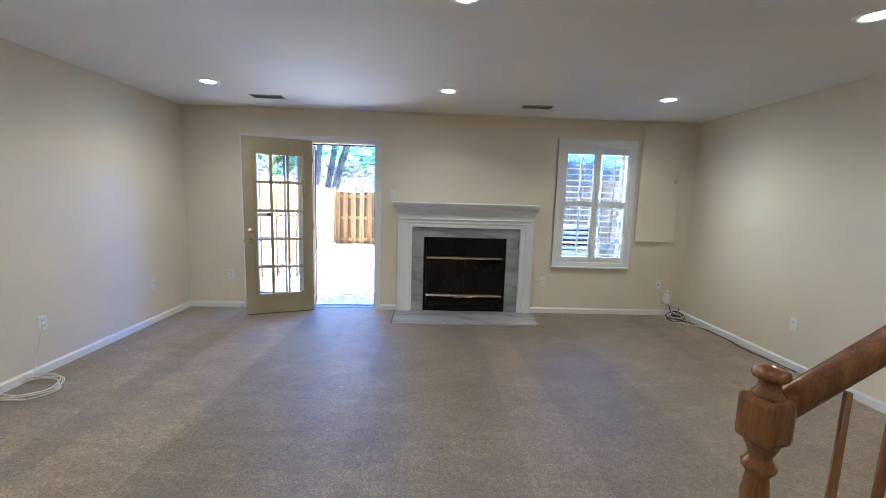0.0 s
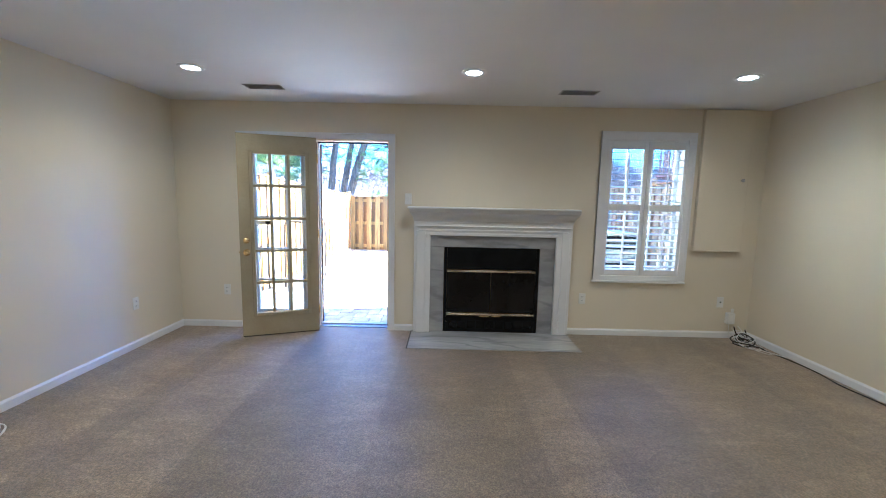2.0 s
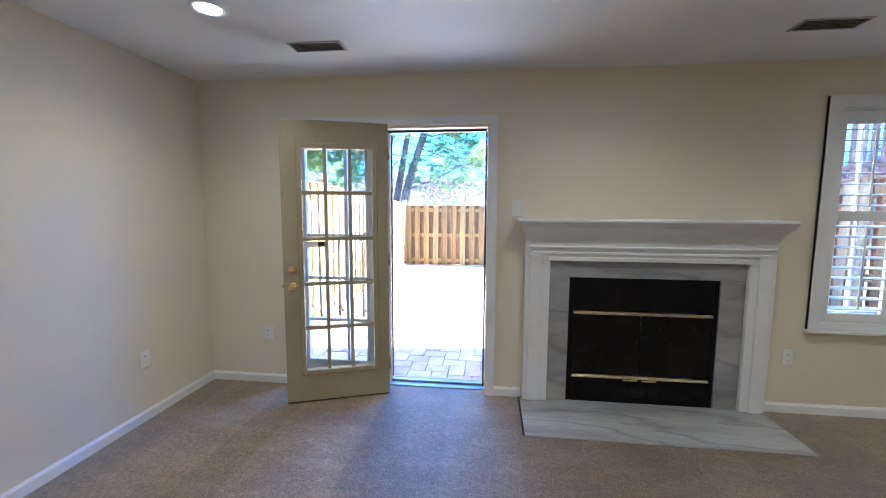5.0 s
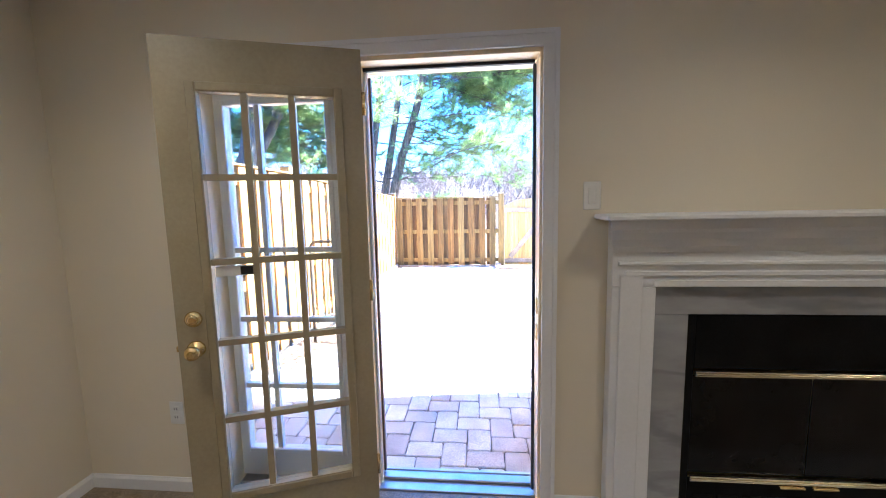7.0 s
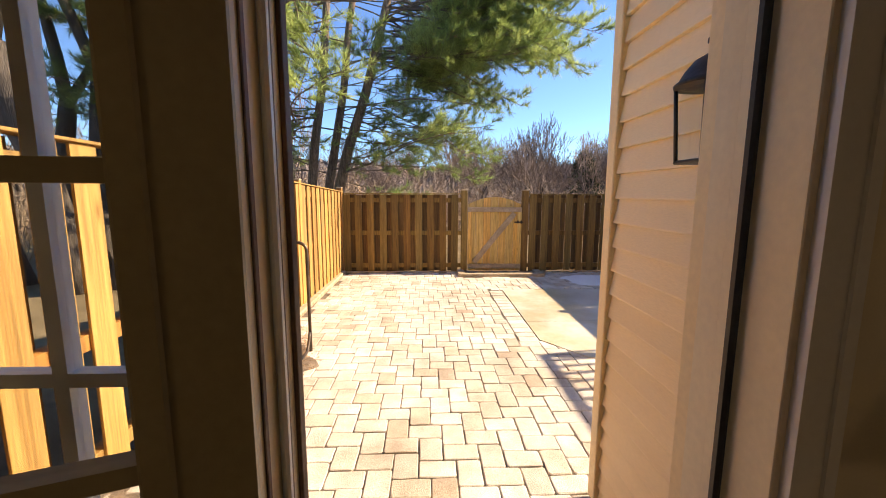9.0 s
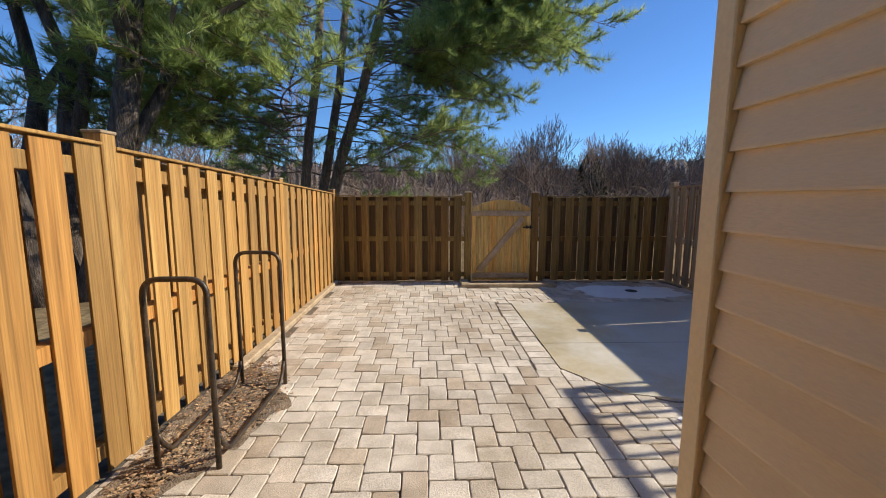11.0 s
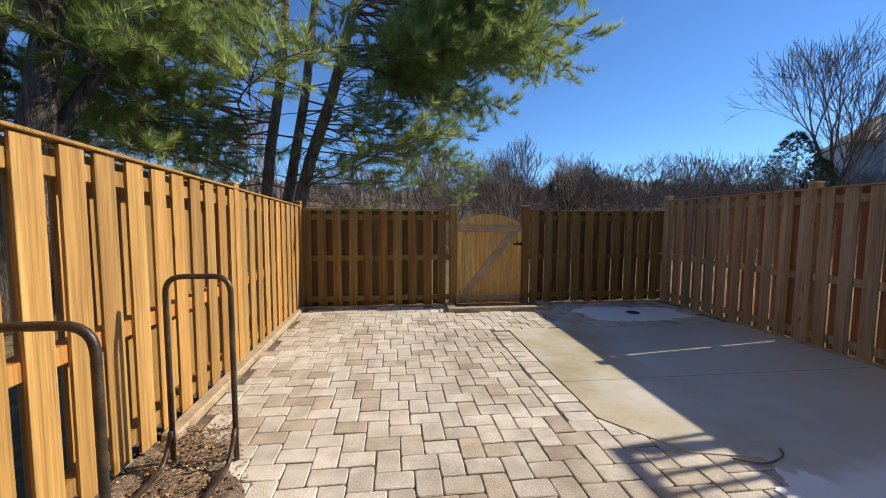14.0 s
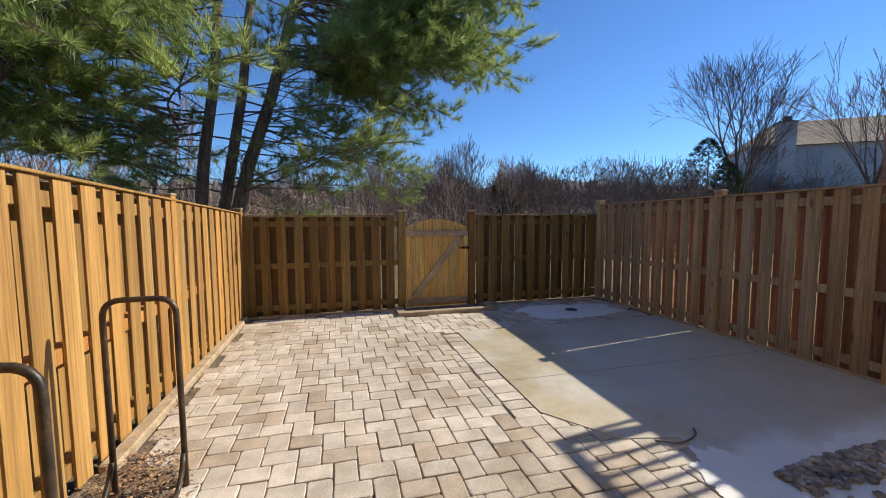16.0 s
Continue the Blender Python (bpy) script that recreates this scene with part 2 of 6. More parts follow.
def salted_concrete():
    """Tan slab with pale salt bloom, a greyer tone painted over its shaded side and a film of snow at the house end."""
    m = surface("stained_concrete", (0.40, 0.345, 0.235), (0.545, 0.465, 0.31), scale=0.8, rough=0.42, grain=110, grain_amount=0.12, bump=0.2, contrast=(0.3, 0.62), bump_depth=0.003, spec=0.4)
    n, l = m.node_tree.nodes, m.node_tree.links
    bs = n["Principled BSDF"]
    g = n.new("ShaderNodeNewGeometry")
    xyz = n.new("ShaderNodeSeparateXYZ")
    l.new(g.outputs["Position"], xyz.inputs[0])

    def noisy(scale, detail, rough=0.6):
        t = n.new("ShaderNodeTexNoise")
        t.inputs["Scale"].default_value, t.inputs["Detail"].default_value, t.inputs["Roughness"].default_value = scale, detail, rough
        l.new(g.outputs["Position"], t.inputs["Vector"])
        return t.outputs["Fac"]

    def blend(fac, colour):
        mx = n.new("ShaderNodeMixRGB")
        l.new(bs.inputs["Base Color"].links[0].from_socket, mx.inputs[1])
        mx.inputs[2].default_value = (*colour, 1)
        l.new(fac, mx.inputs[0])
        l.new(mx.outputs[0], bs.inputs["Base Color"])

    def edge(axis, at_, spread, width, sign=1.0):
        a, b, c = n.new("ShaderNodeMath"), n.new("ShaderNodeMath"), n.new("ShaderNodeMapRange")
        a.operation, a.inputs[1].default_value, a.inputs[2].default_value = "MULTIPLY_ADD", spread, -spread / 2
        l.new(noisy(1.7, 6.0), a.inputs[0])
        b.operation = "ADD"
        l.new(xyz.outputs[axis], b.inputs[0])
        l.new(a.outputs[0], b.inputs[1])
        c.interpolation_type = "SMOOTHSTEP"
        c.inputs["From Min"].default_value, c.inputs["From Max"].default_value = at_ + sign * width, at_ - sign * width
        l.new(b.outputs[0], c.inputs["Value"])
        return c.outputs[0]

    blend(ramp_of(m, noisy(1.3, 7.0, 0.68), (0.42, (0, 0, 0)), (0.68, (0.85, 0.85, 0.85))), (0.70, 0.68, 0.63))
    # away from the patio edge, the shade's greyer tone is put into the colour
    grey = n.new("ShaderNodeMath")
    grey.operation, grey.inputs[1].default_value = "MULTIPLY", 0.62
    l.new(edge("X", 1.25, 0.9, 0.35, -1.0), grey.inputs[0])
    blend(grey.outputs[0], (0.60, 0.585, 0.55))
    blend(edge("Y", 7.72, 0.55, 0.13), (0.84, 0.85, 0.86))
    return m


WALL = surface("cream_wall_paint", (0.75, 0.68, 0.525), (0.79, 0.72, 0.565), scale=0.9, rough=0.55, grain=220, grain_amount=0.02, bump=0.06)
CEIL = surface("ceiling_paint", (0.74, 0.73, 0.71), (0.80, 0.79, 0.77), scale=0.8, rough=0.8, grain=180, grain_amount=0.03, bump=0.1)
WHITE = surface("white_gloss_paint", (0.78, 0.78, 0.78), (0.84, 0.84, 0.83), scale=2, rough=0.35, grain=90, grain_amount=0.02, bump=0.03)
CARPET = carpet_material()
DOOR_TAN = surface("tan_door_paint", (0.345, 0.292, 0.172), (0.40, 0.345, 0.218), scale=2.5, rough=0.42, grain=70, grain_amount=0.05, bump=0.05)
PANEL_CREAM = surface("cream_panel_paint", (0.75, 0.68, 0.525), (0.79, 0.72, 0.565), scale=1.2, rough=0.5, grain=120, grain_amount=0.02, bump=0.03)
BRASS = surface("brass", (0.75, 0.55, 0.22), (0.85, 0.66, 0.32), scale=20, rough=0.22, grain=200, grain_amount=0.06, bump=0.02, metal=1.0)
BLACK_METAL = surface("black_firebox_steel", (0.004, 0.004, 0.004), (0.008, 0.008, 0.008), scale=6, rough=0.5, grain=120, grain_amount=0.2, bump=0.05, spec=0.12)
DARK_GLASS = surface("smoked_glass", (0.005, 0.0045, 0.004), (0.010, 0.009, 0.008), scale=3, rough=0.08, grain=20, grain_amount=0.2, bump=0.0, spec=0.22)
MARBLE = veined("grey_marble", (0.30, 0.30, 0.305), (0.43, 0.43, 0.43))
OAK = surface("varnished_oak", (0.145, 0.058, 0.014), (0.26, 0.112, 0.029), scale=3.0, rough=0.25, grain=30, grain_amount=0.22, bump=0.03, stretch=(6, 6, 0.7), coat=0.5)
PLASTIC = surface("white_plastic", (0.80, 0.79, 0.74), (0.86, 0.85, 0.80), scale=8, rough=0.35, grain=150, grain_amount=0.02, bump=0.0)
BLACK_RUBBER = surface("black_rubber", (0.012, 0.012, 0.013), (0.03, 0.03, 0.03), scale=9, rough=0.55, grain=150, grain_amount=0.2, bump=0.05)
GREY_METAL = surface("vent_metal", (0.40, 0.39, 0.37), (0.48, 0.47, 0.45), scale=9, rough=0.5, grain=150, grain_amount=0.1, bump=0.02, metal=0.3)
ALUMINIUM = surface("mill_aluminium", (0.55, 0.55, 0.56), (0.65, 0.65, 0.66), scale=9, rough=0.35, grain=200, grain_amount=0.08, bump=0.03, metal=0.9)
CLEAR = glass("clear_glass")
DOOR_GLASS = glass("double_glazing", (0.96, 0.97, 0.97))
# grey tint added to the window glass to hold down the bright daylight
DIM_GLASS = glass("view_dimming_glazing", (0.72, 0.745, 0.75))
BAR_BRASS = surface("bright_brass_bar", (0.80, 0.72, 0.52), (0.90, 0.82, 0.62), scale=12, rough=0.2, grain=200, grain_amount=0.05, bump=0.02, metal=1.0)
LAMP_GLOW = glow("lamp_glow", (1.0, 0.90, 0.74), 3.0)
SIDING = surface("tan_vinyl_siding", (0.86, 0.675, 0.42), (0.90, 0.72, 0.46), scale=1.5, rough=0.5, grain=40, grain_amount=0.04, bump=0.08, stretch=(1, 1, 6), vary=0.03)
TRIM_TAN = surface("tan_trim_paint", (0.84, 0.66, 0.38), (0.88, 0.71, 0.43), scale=2, rough=0.5, grain=60, grain_amount=0.05, bump=0.06)
JAMB_CREAM = surface("cream_jamb_paint", (0.80, 0.68, 0.46), (0.85, 0.73, 0.51), scale=2, rough=0.45, grain=60, grain_amount=0.04, bump=0.04)
BROWN_BEAD = surface("brown_weathered_bead", (0.10, 0.055, 0.03), (0.19, 0.115, 0.065), scale=6, rough=0.6, grain=60, grain_amount=0.2, bump=0.1)
BRONZE = surface("dark_bronze_lantern", (0.02, 0.017, 0.015), (0.045, 0.04, 0.035), scale=14, rough=0.5, grain=120, grain_amount=0.25, bump=0.1, metal=0.4)
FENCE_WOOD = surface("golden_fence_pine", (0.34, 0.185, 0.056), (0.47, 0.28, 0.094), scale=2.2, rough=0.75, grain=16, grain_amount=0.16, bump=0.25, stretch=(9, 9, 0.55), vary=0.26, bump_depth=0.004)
# pine of the fence and posts by the gate, shade put into the colour
FENCE_SHADED = surface("shaded_olive_brown_fence_pine", (0.160, 0.103, 0.029), (0.245, 0.162, 0.050), scale=2.2, rough=0.8, grain=16, grain_amount=0.25, bump=0.25, stretch=(9, 9, 0.55), vary=0.2, bump_depth=0.004)
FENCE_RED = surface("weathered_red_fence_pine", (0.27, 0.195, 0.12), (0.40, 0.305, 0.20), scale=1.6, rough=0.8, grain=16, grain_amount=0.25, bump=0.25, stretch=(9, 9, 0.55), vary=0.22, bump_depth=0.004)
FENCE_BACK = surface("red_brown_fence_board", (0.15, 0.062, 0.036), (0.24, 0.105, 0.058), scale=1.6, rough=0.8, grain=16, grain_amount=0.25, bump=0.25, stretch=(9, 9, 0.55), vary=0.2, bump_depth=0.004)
# back boards there, darker still for the shade between the front boards
FENCE_SHADED_BACK = surface("brown_shaded_back_board", (0.095, 0.056, 0.021), (0.155, 0.093, 0.036), scale=2.2, rough=0.8, grain=16, grain_amount=0.25, bump=0.25, stretch=(9, 9, 0.55), vary=0.2, bump_depth=0.004)
GATE_WOOD = surface("new_gate_cedar", (0.56, 0.37, 0.115), (0.68, 0.47, 0.17), scale=2.2, rough=0.7, grain=16, grain_amount=0.18, bump=0.2, stretch=(9, 9, 0.55), vary=0.1, bump_depth=0.004)
GREY_WOOD = surface("weathered_grey_timber", (0.34, 0.26, 0.17), (0.47, 0.37, 0.26), scale=2.2, rough=0.8, grain=18, grain_amount=0.25, bump=0.3, stretch=(3, 3, 3), vary=0.12, bump_depth=0.005)
PAVER = weathered_paver("grey_paver", False)
PAVER_FAR = weathered_paver("grey_paver_far", True)
JOINT_SAND = surface("joint_sand", (0.10, 0.082, 0.062), (0.17, 0.14, 0.11), scale=6, rough=0.95, grain=200, grain_amount=0.3, bump=0.4)
CONCRETE = salted_concrete()
SOIL = surface("damp_soil", (0.14, 0.10, 0.07), (0.32, 0.25, 0.185), scale=9, rough=0.95, grain=90, grain_amount=0.4, bump=0.9, bump_depth=0.02)
LITTER = surface("woodland_litter", (0.13, 0.09, 0.055), (0.25, 0.19, 0.11), scale=0.35, rough=0.95, grain=9, grain_amount=0.35, bump=0.6, bump_depth=0.05, spec=0.05)
SNOW = surface("old_snow", (0.86, 0.87, 0.89), (0.92, 0.93, 0.94), scale=4, rough=0.7, grain=120, grain_amount=0.05, bump=0.4)
STONE = surface("river_stone", (0.22, 0.19, 0.17), (0.48, 0.43, 0.38), scale=4, rough=0.7, grain=60, grain_amount=0.15, bump=0.2, vary=0.4, island=True)
RACK_STEEL = surface("rusty_black_steel_tube", (0.045, 0.04, 0.038), (0.12, 0.085, 0.06), scale=9, rough=0.45, grain=80, grain_amount=0.3, bump=0.1, metal=0.5)
BARK = surface("dark_bark", (0.055, 0.042, 0.034), (0.15, 0.12, 0.10), scale=5, rough=0.9, grain=22, grain_amount=0.4, bump=1.0, stretch=(3, 3, 0.6), bump_depth=0.03)
PINE_BARK = surface("pine_bark", (0.12, 0.088, 0.066), (0.27, 0.205, 0.155), scale=6, rough=0.9, grain=22, grain_amount=0.4, bump=1.0, stretch=(3, 3, 0.6), bump_depth=0.03)
TWIG = surface("bare_twigs", (0.15, 0.110, 0.088), (0.24, 0.180, 0.145), scale=0.5, rough=0.9, grain=8, grain_amount=0.2, bump=0.0, vary=0.25)
THICKET = surface("thicket_stems", (0.23, 0.155, 0.10), (0.38, 0.28, 0.19), scale=0.4, rough=0.9, grain=8, grain_amount=0.2, bump=0.0, vary=0.3)
FAR_WOODS = surface("distant_bare_woods", (0.12, 0.095, 0.08), (0.21, 0.175, 0.15), scale=0.3, rough=0.95, grain=1.3, grain_amount=0.4, bump=0.0, stretch=(1.6, 1.6, 0.35))
NEEDLE = surface("pine_needles", (0.21, 0.30, 0.095), (0.45, 0.54, 0.20), scale=0.8, rough=0.40, grain=5, grain_amount=0.25, bump=0.0, vary=0.4, island=True)
CEDAR = surface("dark_cedar_leaves", (0.025, 0.04, 0.018), (0.06, 0.08, 0.03), scale=1.5, rough=0.7, grain=6, grain_amount=0.3, bump=0.0, vary=0.4, island=True)
DEAD_LEAF = surface("dead_leaves", (0.24, 0.13, 0.07), (0.46, 0.32, 0.19), scale=8, rough=0.85, grain=40, grain_amount=0.3, bump=0.1, vary=0.5, island=True)
# the sky's reflection in the far panes is painted as pale grey
HOUSE_PANE = surface("painted_sky_reflection_pane", (0.20, 0.22, 0.24), (0.28, 0.30, 0.33), scale=2, rough=0.12, grain=8, grain_amount=0.1, bump=0.0)
HOUSE_GREY = surface("grey_house_siding", (0.36, 0.37, 0.38), (0.42, 0.43, 0.44), scale=1, rough=0.6, grain=4, grain_amount=0.06, bump=0.0, stretch=(1, 1, 8))
ROOF_TAN = surface("tan_roof_shingles", (0.30, 0.22, 0.15), (0.42, 0.32, 0.23), scale=3, rough=0.9, grain=9, grain_amount=0.25, bump=0.3)
RED_PAINT = surface("faded_red_deck_stain", (0.20, 0.13, 0.11), (0.28, 0.19, 0.165), scale=2, rough=0.7, grain=20, grain_amount=0.15, bump=0.1)
UNIT_GREY = surface("painted_steel_casing", (0.42, 0.43, 0.44), (0.5, 0.51, 0.52), scale=3, rough=0.45, grain=60, grain_amount=0.06, bump=0.03)
GREEN_POST = surface("green_treated_post", (0.28, 0.33, 0.20), (0.38, 0.42, 0.28), scale=3, rough=0.75, grain=18, grain_amount=0.2, bump=0.2, stretch=(9, 9, 0.6))


def leafy(m, share=0.4):
    """Lets light through thin leaves: part of the surface is translucent, in the leaf's own colour."""
    n, l = m.node_tree.nodes, m.node_tree.links
    bs, out = n["Principled BSDF"], n["Material Output"]
    tl, mx = n.new("ShaderNodeBsdfTranslucent"), n.new("ShaderNodeMixShader")
    l.new(bs.inputs["Base Color"].links[0].from_socket, tl.inputs["Color"])
    mx.inputs[0].default_value = share
    l.new(bs.outputs[0], mx.inputs[1])
    l.new(tl.outputs[0], mx.inputs[2])
    l.new(mx.outputs[0], out.inputs["Surface"])


for wood in (FENCE_WOOD, FENCE_SHADED, FENCE_RED, FENCE_BACK, FENCE_SHADED_BACK, GATE_WOOD):
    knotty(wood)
leafy(NEEDLE, 0.58)
leafy(CEDAR, 0.25)


# ---- builders ----
def box(bm, x0, y0, z0, x1, y1, z1, m=None):
    """Adds a box between two corners, turned by m if given."""
    mid, size = ((x0 + x1) / 2, (y0 + y1) / 2, (z0 + z1) / 2), (abs(x1 - x0), abs(y1 - y0), abs(z1 - z0))
    mat = Matrix.LocRotScale(mid, None, size)
    return bmesh.ops.create_cube(bm, size=1.0, matrix=(m @ mat) if m else mat)["verts"]


def rounded(bm, w=0.004, seg=2):
    bmesh.ops.bevel(bm, geom=bm.edges[:], offset=w, segments=seg, affect="EDGES", profile=0.6)
    return bm


def boxes(*rows, bevel=0.0, m=None):
    bm = bmesh.new()
    for r in rows:
        box(bm, *r, m=m)
    if bevel:
        rounded(bm, bevel, 1)
    return bm


def lathe(bm, profile, n=20, m=None):
    """Turns rows of (radius, height) about z."""
    rings = []
    for r, z in profile:
        rings.append([bm.verts.new((m or Matrix()) @ Vector((r * math.cos(a), r * math.sin(a), z))) for a in (2 * math.pi * i / n for i in range(n))])
    for a, b in zip(rings, rings[1:]):
        for i in range(n):
            f = bm.faces.new((a[i], a[(i + 1) % n], b[(i + 1) % n], b[i]))
            f.smooth = True
    bm.faces.new(list(reversed(rings[0])))
    bm.faces.new(rings[-1])
    return bm


def tube_into(verts, faces, pts, radii, n=6):
    """Adds a tube along pts to lists of vertices and faces."""
    base = len(verts)
    u = None
    for i, p in enumerate(pts):
        d = (pts[min(i + 1, len(pts) - 1)] - pts[max(i - 1, 0)])
        d = d.normalized() if d.length > 1e-6 else Vector((0, 0, 1))
        u = d.orthogonal().normalized() if u is None else (u - d * u.dot(d))
        u = u.normalized() if u.length > 1e-4 else d.orthogonal().normalized()
        v = d.cross(u)
        for k in range(n):
            a = 2 * math.pi * k / n
            verts.append(p + (u * math.cos(a) + v * math.sin(a)) * radii[i])
    for i in range(len(pts) - 1):
        for k in range(n):
            a, b = base + i * n, base + (i + 1) * n
            faces.append((a + k, a + (k + 1) % n, b + (k + 1) % n, b + k))
    faces.append(tuple(base + k for k in reversed(range(n))))
    faces.append(tuple(base + (len(pts) - 1) * n + k for k in range(n)))


def pipe(pts, r, n=8):
    """One smooth tube as a bmesh; pts with rounded corners come from arc()."""
    v, f = [], []
    tube_into(v, f, [Vector(p) for p in pts], [r] * len(pts), n)
    bm = bmesh.new()
    vs = [bm.verts.new(p) for p in v]
    for q in f:
        bm.faces.new([vs[i] for i in q]).smooth = len(q) == 4
    return bm


def mesh_of(name, verts, faces, material, smooth=False):
    me = bpy.data.meshes.new(name)
    me.from_pydata([tuple(v) for v in verts], [], faces)
    me.materials.append(material)
    if smooth:
        me.polygons.foreach_set("use_smooth", [True] * len(me.polygons))
    return me


def part(name, bm, material, parent=None, label=""):
    """Links a bmesh (or a ready mesh) as one object, under a thing or a part if given. Its vertices are in world places."""
    if isinstance(bm, bpy.types.Mesh):
        me = bm
    else:
        bmesh.ops.recalc_face_normals(bm, faces=bm.faces[:])
        me = bpy.data.meshes.new(name)
        bm.to_mesh(me)
        bm.free()
        me.materials.append(material)
    ob = new(name, me)
    if parent:
        ob.parent = parent
        if parent.type == "EMPTY":
            ob.matrix_parent_inverse = parent.matrix_basis.inverted()
    if label:
        ob["label"] = label
    return ob


def thing(name, place, label, category, group="", kind=""):
    ob = new(name)
    ob.empty_display_size = 0.1
    ob.matrix_basis = Matrix.Translation(place)
    return tagged(ob, label, category, group, kind)


def piece(name, mesh, parent, m):
    """A repeat on a shared mesh, under a thing at its own pose."""
    ob = new(name, mesh)
    ob.parent = parent
    if parent.type == "EMPTY":
        ob.matrix_parent_inverse = parent.matrix_basis.inverted()
    ob.matrix_basis = m
    return ob


def structure(name, bm, material, label, category):
    return tagged(part(name, bm, material), label, category, "", "structure")


# ---- plan of the room ----
XL, XR, YB, YF, CEIL_Z, OUT = -2.75, 3.42, -3.2, 4.80, 2.40, 5.02
DX0, DX1, DTOP = -2.03, -0.47, 2.045      # rough opening of the door unit
WX0, WX1, WZ0, WZ1 = 1.775, 2.625, 0.665, 2.11   # window opening
FX0, FX1, FZ = 0.105, 1.125, 0.935        # firebox
PATIO = -0.12

structure("floor", boxes((XL, YB, -0.14, XR, 4.86, 0.0)), CARPET, "beige cut pile carpet with vacuum tracks", "carpet")
structure("ceiling", boxes((XL - 0.1, YB - 0.1, CEIL_Z, XR + 0.1, OUT, CEIL_Z + 0.2)), CEIL, "smooth white painted ceiling", "ceiling")
structure("wall_left", boxes((XL - 0.14, YB, -0.14, XL, OUT, CEIL_Z)), WALL, "plain cream painted side wall", "wall")
structure("wall_right", boxes((XR, YB, -0.14, XR + 0.14, OUT, CEIL_Z)), WALL, "plain cream painted side wall", "wall")
structure("wall_south", boxes((XL, YB - 0.14, -0.14, XR, YB, CEIL_Z)), WALL, "plain cream painted wall behind the stairs", "wall")
structure("wall_north", boxes(
    (XL, YF, -0.14, DX0, OUT - 0.02, CEIL_Z), (DX0, YF, DTOP, DX1, OUT - 0.02, CEIL_Z), (DX1, YF, -0.14, FX0, OUT - 0.02, CEIL_Z),
    (FX0, YF, FZ, FX1, OUT - 0.02, CEIL_Z), (FX1, YF, -0.14, WX0, OUT - 0.02, CEIL_Z), (WX0, YF, -0.14, WX1, OUT - 0.02, WZ0),
    (WX0, YF, WZ1, WX1, OUT - 0.02, CEIL_Z), (WX1, YF, -0.14, XR, OUT - 0.02, CEIL_Z)), WALL, "cream painted wall with door, fireplace and window", "wall")


def profile_run(p0, p1, inward, height=0.070, depth=0.014):
    """A baseboard length with an eased top, from p0 to p1, proud towards inward."""
    bm = bmesh.new()
    prof = ((0, 0), (depth, 0), (depth, height * 0.78), (depth * 0.45, height * 0.93), (depth * 0.3, height), (0, height))
    ends = [[bm.verts.new((p[0] + inward[0] * a, p[1] + inward[1] * a, h)) for a, h in prof] for p in (p0, p1)]
    for i in range(len(prof)):
        j = (i + 1) % len(prof)
        bm.faces.new((ends[0][i], ends[0][j], ends[1][j], ends[1][i]))
    bm.faces.new(ends[0])
    bm.faces.new(list(reversed(ends[1])))
    return bm


for a, b, d in (((XL, YB), (XL, YF), (1, 0)), ((XL + 0.014, YF), (-2.095, YF), (0, -1)), ((-0.428, YF), (-0.222, YF), (0, -1)),
                ((1.458, YF), (XR - 0.014, YF), (0, -1)), ((XR, YB), (XR, YF), (-1, 0))):
    structure("baseboard", profile_run(a, b, d), WHITE, "white painted baseboard with eased top", "baseboard")


# ---- door unit ----
def casing(x0, x1, z0, z1, w, y, depth=0.018, bottom=False):
    """Mitred flat casing round an opening, with a raised back band."""
    bm = bmesh.new()
    for inset, dep in ((0.0, depth), (w * 0.72, depth + 0.006)):
        ww = w - inset
        xa, xb, zt = x0 - w, x1 + w, z1 + w
        box(bm, xa, y - dep, z0, xa + ww, y + 0.001, zt)
        box(bm, xb - ww, y - dep, z0, xb, y + 0.001, zt)
        box(bm, xa + ww, y - dep, zt - ww, xb - ww, y + 0.001, zt)
        if bottom:
            box(bm, xa + ww, y - dep, z0, xb - ww, y + 0.001, z0 + ww)
    return bm


def rows_of(a, b, n, bar):
    """The n openings between a and b with bars between them, as (start, end)."""
    w = (b - a - bar * (n - 1)) / n
    return [(a + i * (w + bar), a + i * (w + bar) + w) for i in range(n)]


HINGE = Vector((-1.228, 4.735, 0.0))
door_unit = tagged(thing("door_1", (-1.25, 4.9, 0.0), "white patio door frame with fixed fifteen-lite panel", "door frame", "", "structure"))
part("casing", casing(DX0 + 0.012, DX1 - 0.018, 0.0, DTOP - 0.012, 0.062, YF), WHITE, door_unit)
part("jamb", boxes((DX0, YF, 0.0, DX0 + 0.035, 5.0, DTOP), (DX0 + 0.035, YF, DTOP - 0.03, DX1 - 0.03, 5.0, DTOP), (DX1 - 0.03, YF, 0.0, DX1, 4.945, DTOP), bevel=0.002), JAMB_CREAM, door_unit, "cream painted door jamb")
part("mullion", boxes((-1.315, 4.80, 0.0, -1.262, 5.0, DTOP - 0.03), bevel=0.002), JAMB_CREAM, door_unit)
for y0, y1, out in ((4.832, 4.846, 0.004), (4.918, 4.932, 0.007), (4.972, 4.999, 0.009)):
    part("mullion_bead", boxes((-1.262, y0, 0.026, -1.262 + out, y1, DTOP - 0.047), bevel=0.0015), BROWN_BEAD, door_unit, "brown weathered bead on the mullion")
